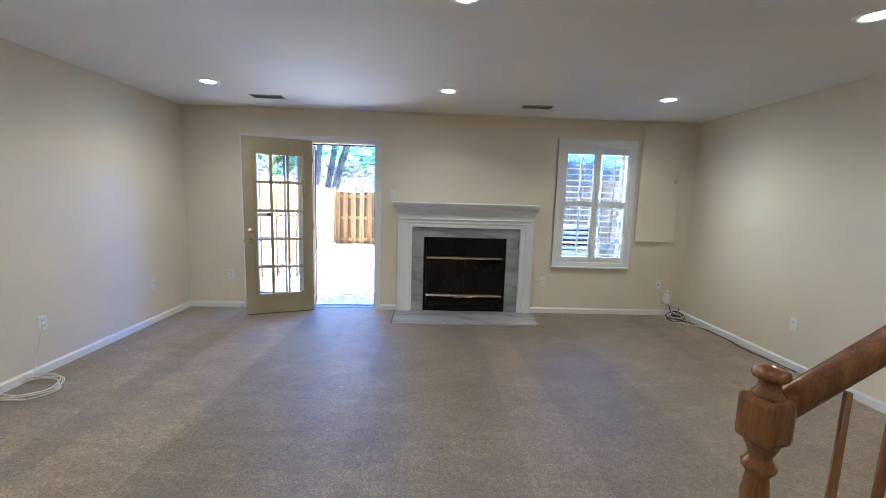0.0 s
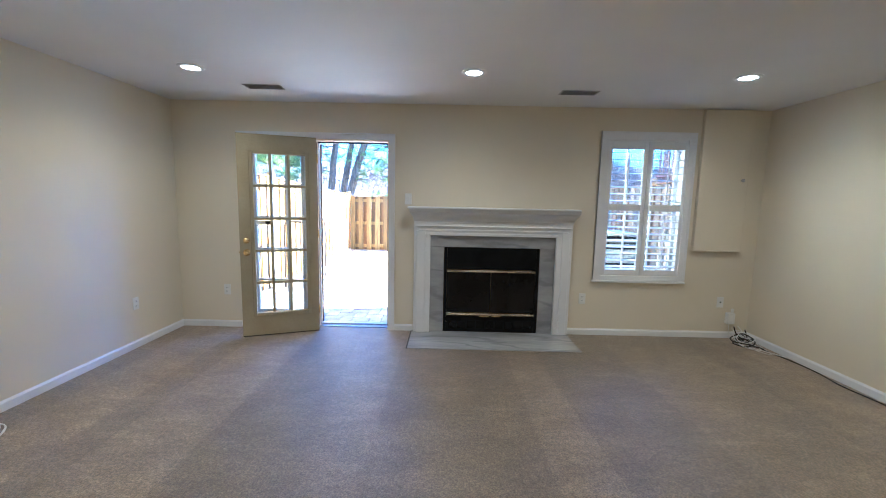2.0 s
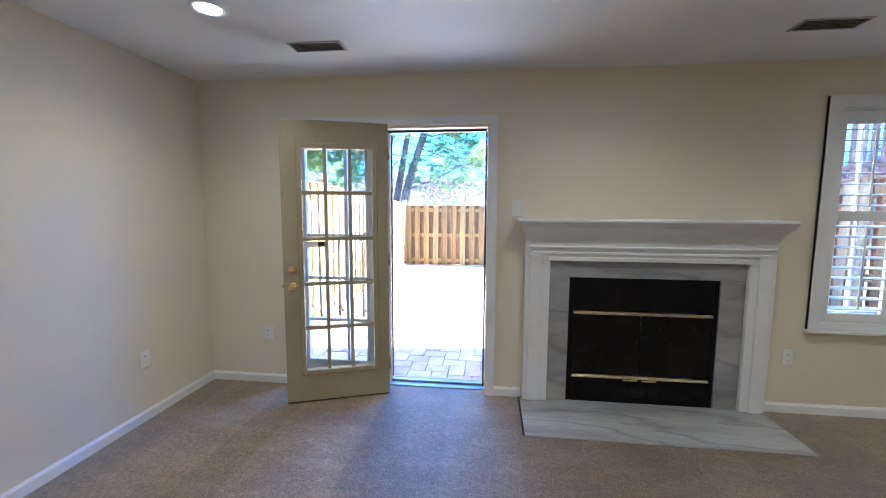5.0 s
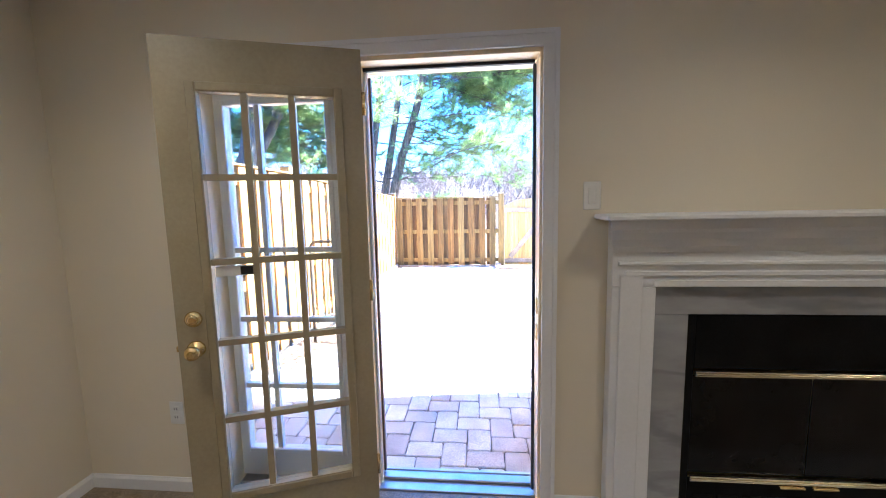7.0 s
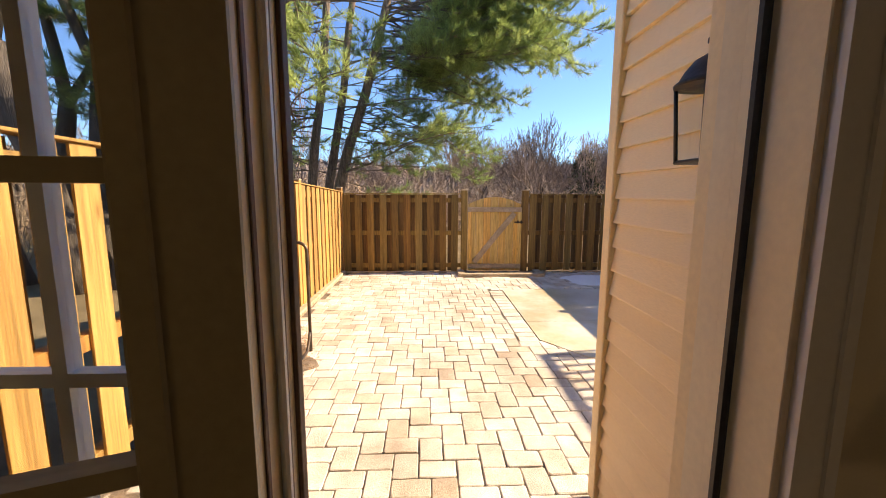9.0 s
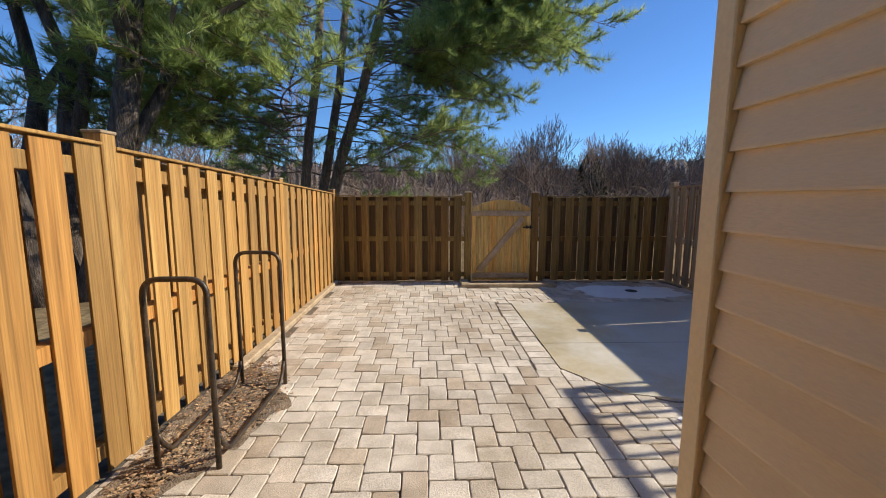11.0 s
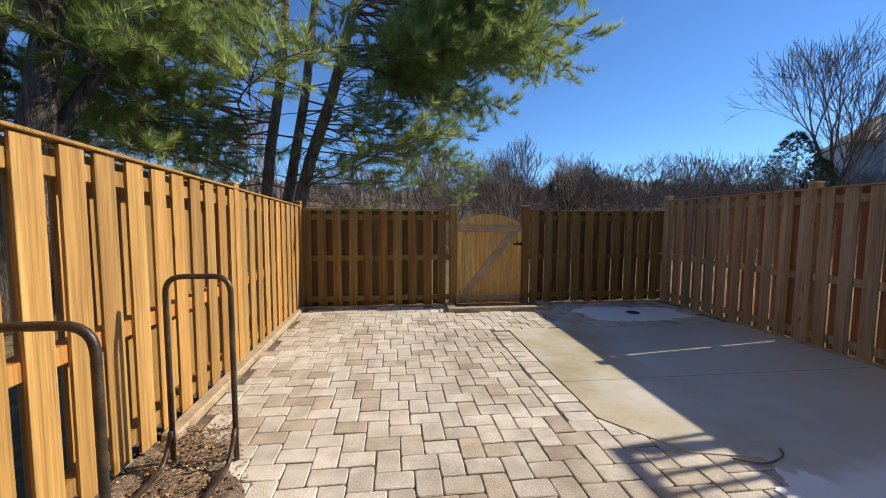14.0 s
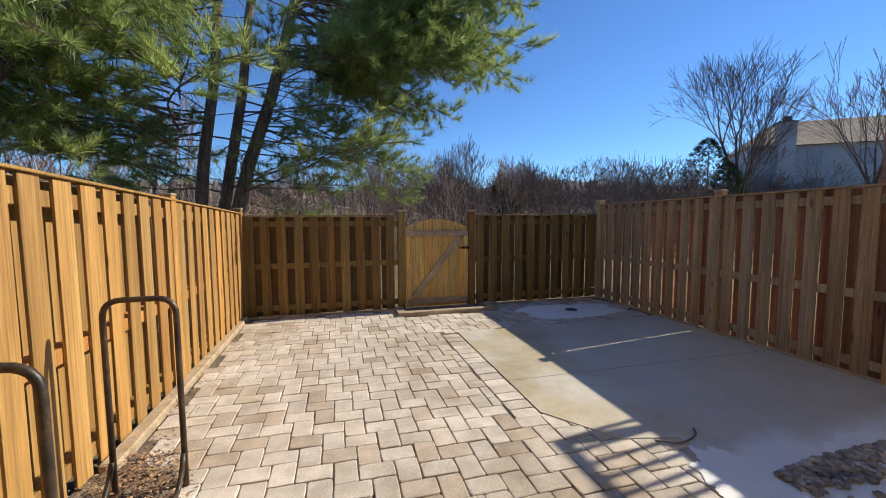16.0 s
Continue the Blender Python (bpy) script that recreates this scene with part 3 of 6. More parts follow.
part("threshold", boxes((DX0 + 0.035, 4.865, -0.10, DX1 - 0.03, 5.035, 0.008), (DX0 + 0.035, 4.93, 0.012, DX1 - 0.03, 4.975, 0.024), (DX0 + 0.035, 5.005, 0.008, DX1 - 0.03, 5.02, 0.014), bevel=0.003), ALUMINIUM, door_unit, "bare aluminium threshold")
for x in (-1.260, DX1 - 0.033):
    s = 1 if x < -1 else -1
    part("weatherstrip", boxes((x, 4.885, 0.02, x + s * 0.014, 4.905, DTOP - 0.046), bevel=0.005), (WHITE if s > 0 else BLACK_RUBBER), door_unit, "rubber weatherstrip")
part("weatherstrip", boxes((-1.262, 4.885, DTOP - 0.045, DX1 - 0.04, 4.905, DTOP - 0.031)), BLACK_RUBBER, door_unit, "black rubber weatherstrip")
part("strip_core", boxes((DX1 - 0.028, 4.946, 0.0, DX1, 4.999, DTOP - 0.032)), JAMB_CREAM, door_unit, "cream jamb stop")
for z in (0.95, 0.83):
    part("strike_plate", boxes((DX1 - 0.0345, 4.83, z - 0.035, DX1 - 0.029, 4.862, z + 0.035), (DX1 - 0.0355, 4.838, z - 0.012, DX1 - 0.0345, 4.854, z + 0.012), bevel=0.0008), BRASS, door_unit, "small brass strike plate")
# outer brick mould
part("outer_trim", boxes((DX0 - 0.05, 5.005, -0.1, DX0 + 0.012, 5.075, DTOP + 0.05), (DX1 - 0.02, 5.0, -0.1, DX1 + 0.06, 5.05, DTOP + 0.05), (DX0 + 0.012, 5.005, DTOP - 0.012, DX1 - 0.02, 5.075, DTOP + 0.05), bevel=0.004), TRIM_TAN, door_unit, "tan painted exterior trim")


def lite_sash(x0, x1, z0, z1, gx0, gx1, gz0, gz1, y0, y1, bar=0.022, cols=3, lites=5, m=None):
    """Stiles and rails round a grid of lites, with thinner muntins."""
    bm = boxes((x0, y0, z0, gx0, y1, z1), (gx1, y0, z0, x1, y1, z1), (gx0, y0, z0, gx1, y1, gz0), (gx0, y0, gz1, gx1, y1, z1), m=m)
    a, b = y0 + (y1 - y0) * 0.12, y1 - (y1 - y0) * 0.12
    cs, rs = rows_of(gx0, gx1, cols, bar), rows_of(gz0, gz1, lites, bar)
    for (c0, c1), (d0, _) in zip(cs, cs[1:]):
        box(bm, c1, a, gz0, d0, b, gz1, m=m)
    for (r0, r1), (s0, _) in zip(rs, rs[1:]):
        for c0, c1 in cs:
            box(bm, c0, a, r1, c1, b, s0, m=m)
    return bm, cs, rs


def raised_rim(gx0, gx1, gz0, gz1, y, out, w=0.026, m=None):
    bm = bmesh.new()
    for r in ((gx0 - w, gz0 - w, gx0, gz1 + w), (gx1, gz0 - w, gx1 + w, gz1 + w), (gx0, gz0 - w, gx1, gz0), (gx0, gz1, gx1, gz1 + w)):
        box(bm, r[0], y, r[1], r[2], y + out, r[3], m=m)
    return rounded(bm, 0.004, 1)


fx0, fx1 = DX0 + 0.037, -1.317
bm, cs, rs = lite_sash(fx0, fx1, 0.026, DTOP - 0.032, -1.945, -1.455, 0.175, 1.885, 4.905, 4.945, bar=0.024)
fixed = part("fixed_panel", bm, WHITE, door_unit, "fixed white door panel")
part("glazing_rim", raised_rim(-1.945, -1.455, 0.175, 1.885, 4.898, 0.01), WHITE, fixed)
for c0, c1 in cs:
    for r0, r1 in rs:
        ob = part("pane", boxes((c0, 4.923, r0, c1, 4.926, r1)), DOOR_GLASS, fixed)
        ob.visible_shadow = False

# the open leaf, built flat along x from the hinge and then swung
swing = Matrix.Translation(HINGE) @ Matrix.Rotation(radians(180 + 20.7), 4, "Z")
LW = 0.74
leaf = thing("french_door", HINGE, "open tan-painted door with fifteen glass lites and brass knob", "door")
GX0, GX1, GZ0, GZ1 = 0.113, 0.602, 0.243, 1.842
bm, cs, rs = lite_sash(0.0, LW, 0.012, 2.03, GX0, GX1, GZ0, GZ1, -0.0215, 0.0215, bar=0.024, m=swing)
part("leaf_frame", bm, DOOR_TAN, leaf)
for y, o in ((-0.0215, -0.008), (0.0215, 0.008)):
    part("glazing_rim", raised_rim(GX0, GX1, GZ0, GZ1, y, o, 0.034, m=swing), DOOR_TAN, leaf)
for c0, c1 in cs:
    for r0, r1 in rs:
        ob = part("pane", boxes((c0, -0.0015, r0, c1, 0.0015, r1), m=swing), DOOR_GLASS, leaf)
        ob.visible_shadow = False
KX = LW - 0.062
for side in (1, -1):
    turn = swing @ Matrix.Translation((KX, side * 0.0215, 0)) @ Matrix.Rotation(radians(-90 * side), 4, "X")
    part("deadbolt", lathe(bmesh.new(), [(0.031, 0.0), (0.031, 0.006), (0.024, 0.013), (0.019, 0.015), (0.019, 0.022), (0.012, 0.026)], 20, turn @ Matrix.Translation((0, -side * 0.99, 0))), BRASS, leaf, "round brass deadbolt")
    knob = part("knob", lathe(bmesh.new(), [(0.033, 0.0), (0.033, 0.005), (0.027, 0.011), (0.012, 0.015), (0.011, 0.034), (0.022, 0.042), (0.028, 0.052), (0.025, 0.064), (0.014, 0.071)], 20, turn @ Matrix.Translation((0, -side * 0.87, 0))), BRASS, leaf, "polished brass door knob")
part("latch", boxes((LW - 0.002, -0.012, 0.825, LW + 0.002, 0.012, 0.915), (LW, -0.007, 0.86, LW + 0.012, 0.007, 0.88), m=swing), BRASS, leaf, "brass latch bolt")
for z in (0.25, 1.05, 1.82):
    part("hinge", lathe(bmesh.new(), [(0.007, z - 0.045), (0.007, z + 0.045)], 10, swing @ Matrix.Translation((-0.004, 0.024, 0))), BRASS, leaf, "brass hinge knuckle")
part("sticker", boxes((0.455, 0.0022, 1.146, 0.592, 0.003, 1.186), m=swing), PLASTIC, leaf, "grey and white security sticker")
part("sticker_mark", boxes((0.457, 0.0032, 1.149, 0.503, 0.0038, 1.183), m=swing), BLACK_RUBBER, leaf, "dark mark on the sticker")
part("door_sweep", boxes((0.002, -0.020, 0.004, LW - 0.002, 0.020, 0.012), m=swing), BLACK_RUBBER, leaf)

# ---- window with plantation shutters ----
window = tagged(thing("window_1", (2.2, 4.9, 1.4), "white-cased window with open louvered plantation shutters", "window", "", "structure"))
part("casing", casing(WX0 + 0.004, WX1 - 0.02, 0.613, WZ1 - 0.02, 0.075, YF, 0.02), WHITE, window)
part("window_sill", boxes((WX0 - 0.086, YF - 0.05, 0.592, WX1 + 0.052, YF - 0.001, 0.612), (WX0 - 0.0, YF - 0.016, 0.613, WX1 + 0.0, YF - 0.001, WZ0 - 0.001), bevel=0.004), WHITE, window)
part("jamb", boxes((WX0, YF, WZ0, WX0 + 0.012, 5.0, WZ1), (WX1 - 0.012, YF, WZ0, WX1, 5.0, WZ1), (WX0 + 0.012, YF, WZ0, WX1 - 0.012, 5.0, WZ0 + 0.012), (WX0 + 0.012, YF, WZ1 - 0.012, WX1 - 0.012, 5.0, WZ1)), WHITE, window)
zm = (WZ0 + WZ1) / 2
for z0, z1, y in ((WZ0 + 0.012, zm + 0.02, 4.925), (zm - 0.02, WZ1 - 0.012, 4.955)):
    sash = part("sash", boxes((WX0 + 0.012, y, z0, WX0 + 0.05, y + 0.028, z1), (WX1 - 0.05, y, z0, WX1 - 0.012, y + 0.028, z1), (WX0 + 0.05, y, z0, WX1 - 0.05, y + 0.028, z0 + 0.04), (WX0 + 0.05, y, z1 - 0.04, WX1 - 0.05, y + 0.028, z1)), WHITE, window)
    ob = part("pane", boxes((WX0 + 0.05, y + 0.012, z0 + 0.04, WX1 - 0.05, y + 0.016, z1 - 0.04)), DIM_GLASS, sash)
    ob.visible_shadow = False
    # two muntins in each sash, pale against the sky
    part("muntin", boxes((2.057, y + 0.004, z0 + 0.04, 2.073, y + 0.024, z1 - 0.04), (2.327, y + 0.004, z0 + 0.04, 2.343, y + 0.024, z1 - 0.04)), WHITE, sash)
SHY = YF - 0.004
for px0, px1, gx0, gx1 in ((1.78, 2.198, 1.832, 2.158), (2.202, 2.62, 2.245, 2.575)):
    shutter = part("shutter", boxes((px0, SHY, 0.672, gx0, SHY + 0.028, 2.075), (gx1, SHY, 0.672, px1, SHY + 0.028, 2.075), (gx0, SHY, 0.672, gx1, SHY + 0.028, 0.728),
                                    (gx0, SHY, 1.355, gx1, SHY + 0.028, 1.425), (gx0, SHY, 1.99, gx1, SHY + 0.028, 2.075), bevel=0.003), WHITE, window, "hinged white shutter panel")
    for z0, z1, tilt in ((0.728, 1.355, 7), (1.425, 1.99, 7)):
        n = 9 if z1 < 1.4 else 8
        for i in range(n):
            z = z0 + (i + 0.5) * (z1 - z0) / n
            m = Matrix.Translation(((gx0 + gx1) / 2, SHY + 0.014, z)) @ Matrix.Rotation(radians(tilt), 4, "X")
            w = (gx1 - gx0) / 2 - 0.001
            bm = boxes((-w, -0.031, -0.0035, w, 0.031, 0.0035), m=m)
            part("louver", rounded(bm, 0.0028, 1), WHITE, shutter)
        part("tilt_rod", boxes(((gx0 + gx1) / 2 - 0.006, SHY - 0.028, z0 + 0.03, (gx0 + gx1) / 2 + 0.006, SHY - 0.018, z1 - 0.03), bevel=0.002), WHITE, shutter)
part("shutter_frame", boxes((WX0, SHY - 0.002, 0.655, WX0 + 0.005, SHY + 0.03, 2.1), (WX1 - 0.005, SHY - 0.002, 0.655, WX1, SHY + 0.03, 2.1), (WX0 + 0.005, SHY - 0.002, 2.078, WX1 - 0.005, SHY + 0.03, 2.11)), WHITE, window)

# access panel beside the window
panel = thing("wall_cabinet", (2.97, YF, 0.952), "shallow cream-painted wall cabinet reaching the ceiling beside the window", "cabinet")
part("cabinet_body", boxes((2.728, YF - 0.035, 0.955, 3.212, YF - 0.001, 2.392), bevel=0.002), PANEL_CREAM, panel)
part("cabinet_door", boxes((2.722, YF - 0.056, 0.95, 3.216, YF - 0.037, 2.392), bevel=0.003), PANEL_CREAM, panel)
part("knob", lathe(bmesh.new(), [(0.008, 0), (0.008, 0.012), (0.016, 0.018), (0.017, 0.025), (0.009, 0.031)], 16, Matrix.Translation((3.15, YF - 0.056, 1.69)) @ Matrix.Rotation(radians(90), 4, "X")), ALUMINIUM, panel, "small metal knob")

# ---- fireplace ----
fire = thing("fireplace", (0.61, YF, 0.0), "white wooden mantel over grey marble surround and black firebox", "fireplace")
LX0, LX1, MX0, MX1, MZ = -0.215, 1.45, -0.04, 1.285, 1.058
part("leg", boxes((LX0, 4.735, 0.009, MX0, YF - 0.001, MZ), (LX0 + 0.03, 4.725, 0.009, MX0 - 0.055, 4.735, MZ + 0.05), bevel=0.003), WHITE, fire)
part("leg", boxes((MX1, 4.735, 0.009, LX1, YF - 0.001, MZ), (MX1 + 0.055, 4.725, 0.009, LX1 - 0.03, 4.735, MZ + 0.05), bevel=0.003), WHITE, fire)
part("frieze", boxes((LX0, 4.735, MZ + 0.001, LX1, YF - 0.001, 1.20), bevel=0.002), WHITE, fire)
for r in ((MX0 - 0.012, 4.727, MZ + 0.001, MX1 + 0.012, 4.7345, MZ + 0.03), (LX0 + 0.05, 4.723, 1.105, LX1 - 0.05, 4.7345, 1.125), (LX0 + 0.02, 4.715, 1.15, LX1 - 0.02, 4.7345, 1.165)):
    part("moulding", boxes(r, bevel=0.003), WHITE, fire)
bm = bmesh.new()   # crown under the shelf
prof = ((4.799, 1.20), (4.728, 1.20), (4.722, 1.225), (4.700, 1.255), (4.665, 1.285), (4.640, 1.30), (4.628, 1.335), (4.799, 1.335))
ends = [[bm.verts.new((x - s * 0.4 * (4.735 - min(y, 4.735)), y, z)) for y, z in prof] for x, s in ((LX0 + 0.0, 1), (LX1, -1))]
for i in range(len(prof)):
    j = (i + 1) % len(prof)
    bm.faces.new((ends[0][i], ends[0][j], ends[1][j], ends[1][i]))
bm.faces.new(ends[0])
bm.faces.new(list(reversed(ends[1])))
part("crown", bm, WHITE, fire)
part("mantel_shelf", boxes((-0.275, 4.605, 1.3355, 1.485, YF - 0.001, 1.357), bevel=0.005), WHITE, fire)
part("marble_header", boxes((MX0, 4.765, FZ + 0.002, MX1, YF - 0.001, MZ), bevel=0.001), MARBLE, fire, "grey veined marble slip")
part("marble_leg", boxes((MX0, 4.765, 0.009, FX0, YF - 0.001, FZ), bevel=0.001), MARBLE, fire, "grey veined marble slip")
part("marble_leg", boxes((FX1, 4.765, 0.009, MX1, YF - 0.001, FZ), bevel=0.001), MARBLE, fire, "grey veined marble slip")
part("hearth", boxes((-0.232, 4.26, -0.02, 1.452, 4.7995, 0.008), bevel=0.002), MARBLE, fire, "polished grey marble hearth slab")
part("hearth_gap", boxes((-0.244, 4.262, -0.01, -0.2325, 4.79, 0.003)), BLACK_RUBBER, fire)
part("firebox", boxes((FX0 + 0.002, 5.38, 0.009, FX1 - 0.002, 5.40, FZ - 0.002), (FX0 + 0.002, 4.80, 0.009, FX0 + 0.02, 5.38, FZ - 0.002), (FX1 - 0.02, 4.80, 0.009, FX1 - 0.002, 5.38, FZ - 0.002),
                      (FX0 + 0.02, 4.80, FZ - 0.02, FX1 - 0.02, 5.38, FZ - 0.002), (FX0 + 0.02, 4.80, 0.009, FX1 - 0.02, 5.38, 0.03)), BLACK_METAL, fire)
for r in ((FX0 + 0.003, 4.772, 0.009, FX0 + 0.035, 4.797, FZ - 0.003), (FX1 - 0.035, 4.772, 0.009, FX1 - 0.003, 4.797, FZ - 0.003), (FX0 + 0.036, 4.772, 0.70, FX1 - 0.036, 4.797, FZ - 0.003), (FX0 + 0.036, 4.772, 0.009, FX1 - 0.036, 4.797, 0.19)):
    part("fire_front", boxes(r, bevel=0.002), BLACK_METAL, fire)
for i in range(9):   # lower louvre slots
    x = FX0 + 0.06 + i * 0.102
    part("vent_slot", boxes((x, 4.7705, 0.05, x + 0.085, 4.7715, 0.13)), DARK_GLASS, fire)
for x0, x1 in ((FX0 + 0.037, 0.613), (0.617, FX1 - 0.037)):
    ob = part("glass_door", boxes((x0, 4.778, 0.225, x1, 4.783, 0.668), bevel=0.001), DARK_GLASS, fire, "smoked glass firedoor")
for z in (0.68, 0.207):
    part("brass_bar", boxes((0.143, 4.755, z - 0.012, 1.085, 4.771, z + 0.012), (0.143, 4.750, z - 0.005, 1.085, 4.755, z + 0.005), bevel=0.003), BAR_BRASS, fire, "polished brass trim bar")
for x in (0.55, 0.68):
    part("handle", boxes((x - 0.05, 4.742, 0.185, x + 0.05, 4.756, 0.196), bevel=0.003), BRASS, fire, "small brass pull")

# ---- outlets, switches ----
def plate(place, facing, label, category, kind="outlet"):
    """A wall plate at place (on the wall) that faces along facing."""
    m = Matrix.Translation(place) @ Vector(facing).to_track_quat("Y", "Z").to_matrix().to_4x4()
    root = thing("wall_" + kind, place, label, category)
    part("plate", boxes((-0.036, 0.0, -0.058, 0.036, 0.006, 0.058), bevel=0.003, m=m), PLASTIC, root)
    if kind == "outlet":
        for z in (-0.021, 0.021):
            part("socket", boxes((-0.016, 0.006, z - 0.014, 0.016, 0.009, z + 0.014), bevel=0.002, m=m), PLASTIC, root)
            part("slot", boxes((-0.008, 0.009, z - 0.004, -0.005, 0.0096, z + 0.006), (0.005, 0.009, z - 0.004, 0.008, 0.0096, z + 0.006), m=m), BLACK_RUBBER, root)
    elif kind == "switch":
        part("rocker", boxes((-0.017, 0.006, -0.033, 0.017, 0.0105, 0.033), bevel=0.002, m=m), PLASTIC, root)
    else:
        part("socket", boxes((-0.007, 0.006, -0.007, 0.007, 0.010, 0.007), m=m), BLACK_RUBBER, root)
    return root


plate((XL, 4.15, 0.415), (1, 0, 0), "white duplex outlet on the cream wall", "outlet")
plate((XL, 2.93, 0.39), (1, 0, 0), "white duplex outlet on the cream wall", "outlet")
plate((1.61, YF, 0.40), (0, -1, 0), "ivory duplex outlet under the mantel end", "outlet")
plate((-2.245, YF, 0.415), (0, -1, 0), "white duplex outlet beside the door", "outlet")
plate((3.10, YF, 0.394), (0, -1, 0), "cream jack plate near the corner", "wall plate", "jack")
plate((XR, 3.22, 0.40), (-1, 0, 0), "white duplex outlet on the cream wall", "outlet")
plate((-0.285, YF, 1.432), (0, -1, 0), "white rocker switch beside the mantel", "light switch", "switch")


# ---- ceiling lights and vents ----
def downlight(x, y):
    root = thing("recessed_light", (x, y, CEIL_Z), "lit round recessed ceiling light with white trim", "ceiling light", "ceiling lights")
    m = Matrix.Translation((x, y, CEIL_Z))
    part("trim_ring", lathe(bmesh.new(), [(0.062, -0.001), (0.064, -0.009), (0.088, -0.008), (0.095, -0.002), (0.095, 0.0005)], 32, m), WHITE, root)
    part("lens", lathe(bmesh.new(), [(0.060, -0.004), (0.03, -0.0065), (0.002, -0.007)], 32, m), LAMP_GLOW, root, "glowing frosted lens")
    lamp = bpy.data.lights.new("downlight", "AREA")
    lamp.shape, lamp.size, lamp.energy, lamp.color = "DISK", 0.12, 0.285, (1.0, 0.72, 0.43)
    lamp.spread = radians(140)
    ob = new("downlight", lamp)
    ob.location = (x, y, CEIL_Z - 0.014)


for x in (-1.86, 0.31, 2.39):
    for y in (3.74, 1.97, 0.1, -1.7):
        downlight(x, y)


def vent(x, y):
    root = thing("ceiling_vent", (x, y, CEIL_Z), "grey slatted metal ceiling register", "air vent", "ceiling vents")
    z = CEIL_Z
    part("vent_frame", boxes((x - 0.165, y - 0.07, z - 0.006, x + 0.165, y - 0.055, z), (x - 0.165, y + 0.055, z - 0.006, x + 0.165, y + 0.07, z), (x - 0.165, y - 0.055, z - 0.006, x - 0.148, y + 0.055, z), (x + 0.148, y - 0.055, z - 0.006, x + 0.165, y + 0.055, z), bevel=0.002), GREY_METAL, root)
    part("backing", boxes((x - 0.148, y - 0.055, z - 0.0015, x + 0.148, y + 0.055, z - 0.0005)), BLACK_METAL, root)
    for i in range(7):
        yy = y - 0.047 + i * 0.0157
        part("slat", boxes((-0.148, -0.006, -0.0006, 0.148, 0.006, 0.0006), m=Matrix.Translation((x, yy, z - 0.007)) @ Matrix.Rotation(radians(35), 4, "X")), GREY_METAL, root)


vent(-1.53, 4.25)
vent(1.275, 4.25)


# ---- ground, patio ----
structure("ground", boxes((-200, -150, -0.6, 200, 250, -0.22)), LITTER, "leaf-strewn winter woodland floor", "ground")
structure("paver_bed", boxes((-3.2, 5.02, -0.40, 3.75, 12.6, PATIO - 0.012)), JOINT_SAND, "dark sand between the pavers", "paver bed")
bm = bmesh.new()
slab = [(0.245, 10.86), (0.235, 8.53), (0.60, 8.03), (1.0, 7.93), (1.05, 5.03), (3.56, 5.03), (3.56, 10.88)]
lo = [bm.verts.new((x, y, -0.30)) for x, y in slab]
hi = [bm.verts.new((x, y, PATIO + 0.006)) for x, y in slab]
bm.faces.new(lo)
bm.faces.new(list(reversed(hi)))
for i in range(len(slab)):
    j = (i + 1) % len(slab)
    bm.faces.new((lo[i], lo[j], hi[j], hi[i]))
structure("concrete_pad", bm, CONCRETE, "tan water-stained concrete pad with a control joint", "concrete slab")
structure("control_joint", boxes((0.24, 9.165, PATIO + 0.0062, 3.5, 9.171, PATIO + 0.0068)), JOINT_SAND, "dark joint across the pad", "joint")

# ---- house outside ----
CHX, CHY = -0.14, 6.20
chase = thing("chimney_chase", (0.65, 5.6, PATIO), "tall chimney chase clad in tan lap siding", "chimney chase", "", "structure")
part("chase_core", boxes((CHX + 0.02, 5.02, -0.25, 1.47, 5.40, 6.2), (CHX + 0.02, 5.40, -0.25, 1.47, CHY - 0.02, 6.2)), TRIM_TAN, chase)
part("corner_trim", boxes((CHX - 0.012, CHY - 0.075, -0.1, CHX + 0.02, CHY + 0.012, 6.2), (CHX + 0.02, CHY - 0.02, -0.1, CHX + 0.09, CHY + 0.012, 6.2), (CHX - 0.020, CHY - 0.080, -0.1, CHX - 0.006, CHY - 0.068, 6.2), bevel=0.004), TRIM_TAN, chase, "tan vinyl corner post")
part("corner_trim", boxes((CHX - 0.010, 5.03, -0.1, CHX + 0.02, 5.055, 6.2), bevel=0.004), TRIM_TAN, chase, "tan vinyl channel")
house = thing("house_wall", (0.3, 5.0, PATIO), "tan sided rear wall of the house", "house wall", "", "structure")
part("sheathing", boxes((-4.5, 4.985, 2.62, 6.5, 5.02, 6.2), (-4.5, 5.0, -0.25, DX0 - 0.05, 5.02, 2.62), (DX0 - 0.05, 5.0, DTOP + 0.05, DX1 + 0.06, 5.02, 2.62), (DX1 + 0.06, 5.0, -0.25, CHX + 0.02, 5.02, 2.62),
                        (1.47, 5.0, -0.25, WX0, 5.02, 2.62), (WX0, 5.0, -0.25, WX1, 5.02, WZ0), (WX0, 5.0, WZ1, WX1, 5.02, 2.62), (WX1, 5.0, -0.25, 6.5, 5.02, 2.62)), SIDING, house)
part("roof", boxes((-4.6, -4.0, 6.2, 6.6, 5.4, 6.4)), ROOF_TAN, house)


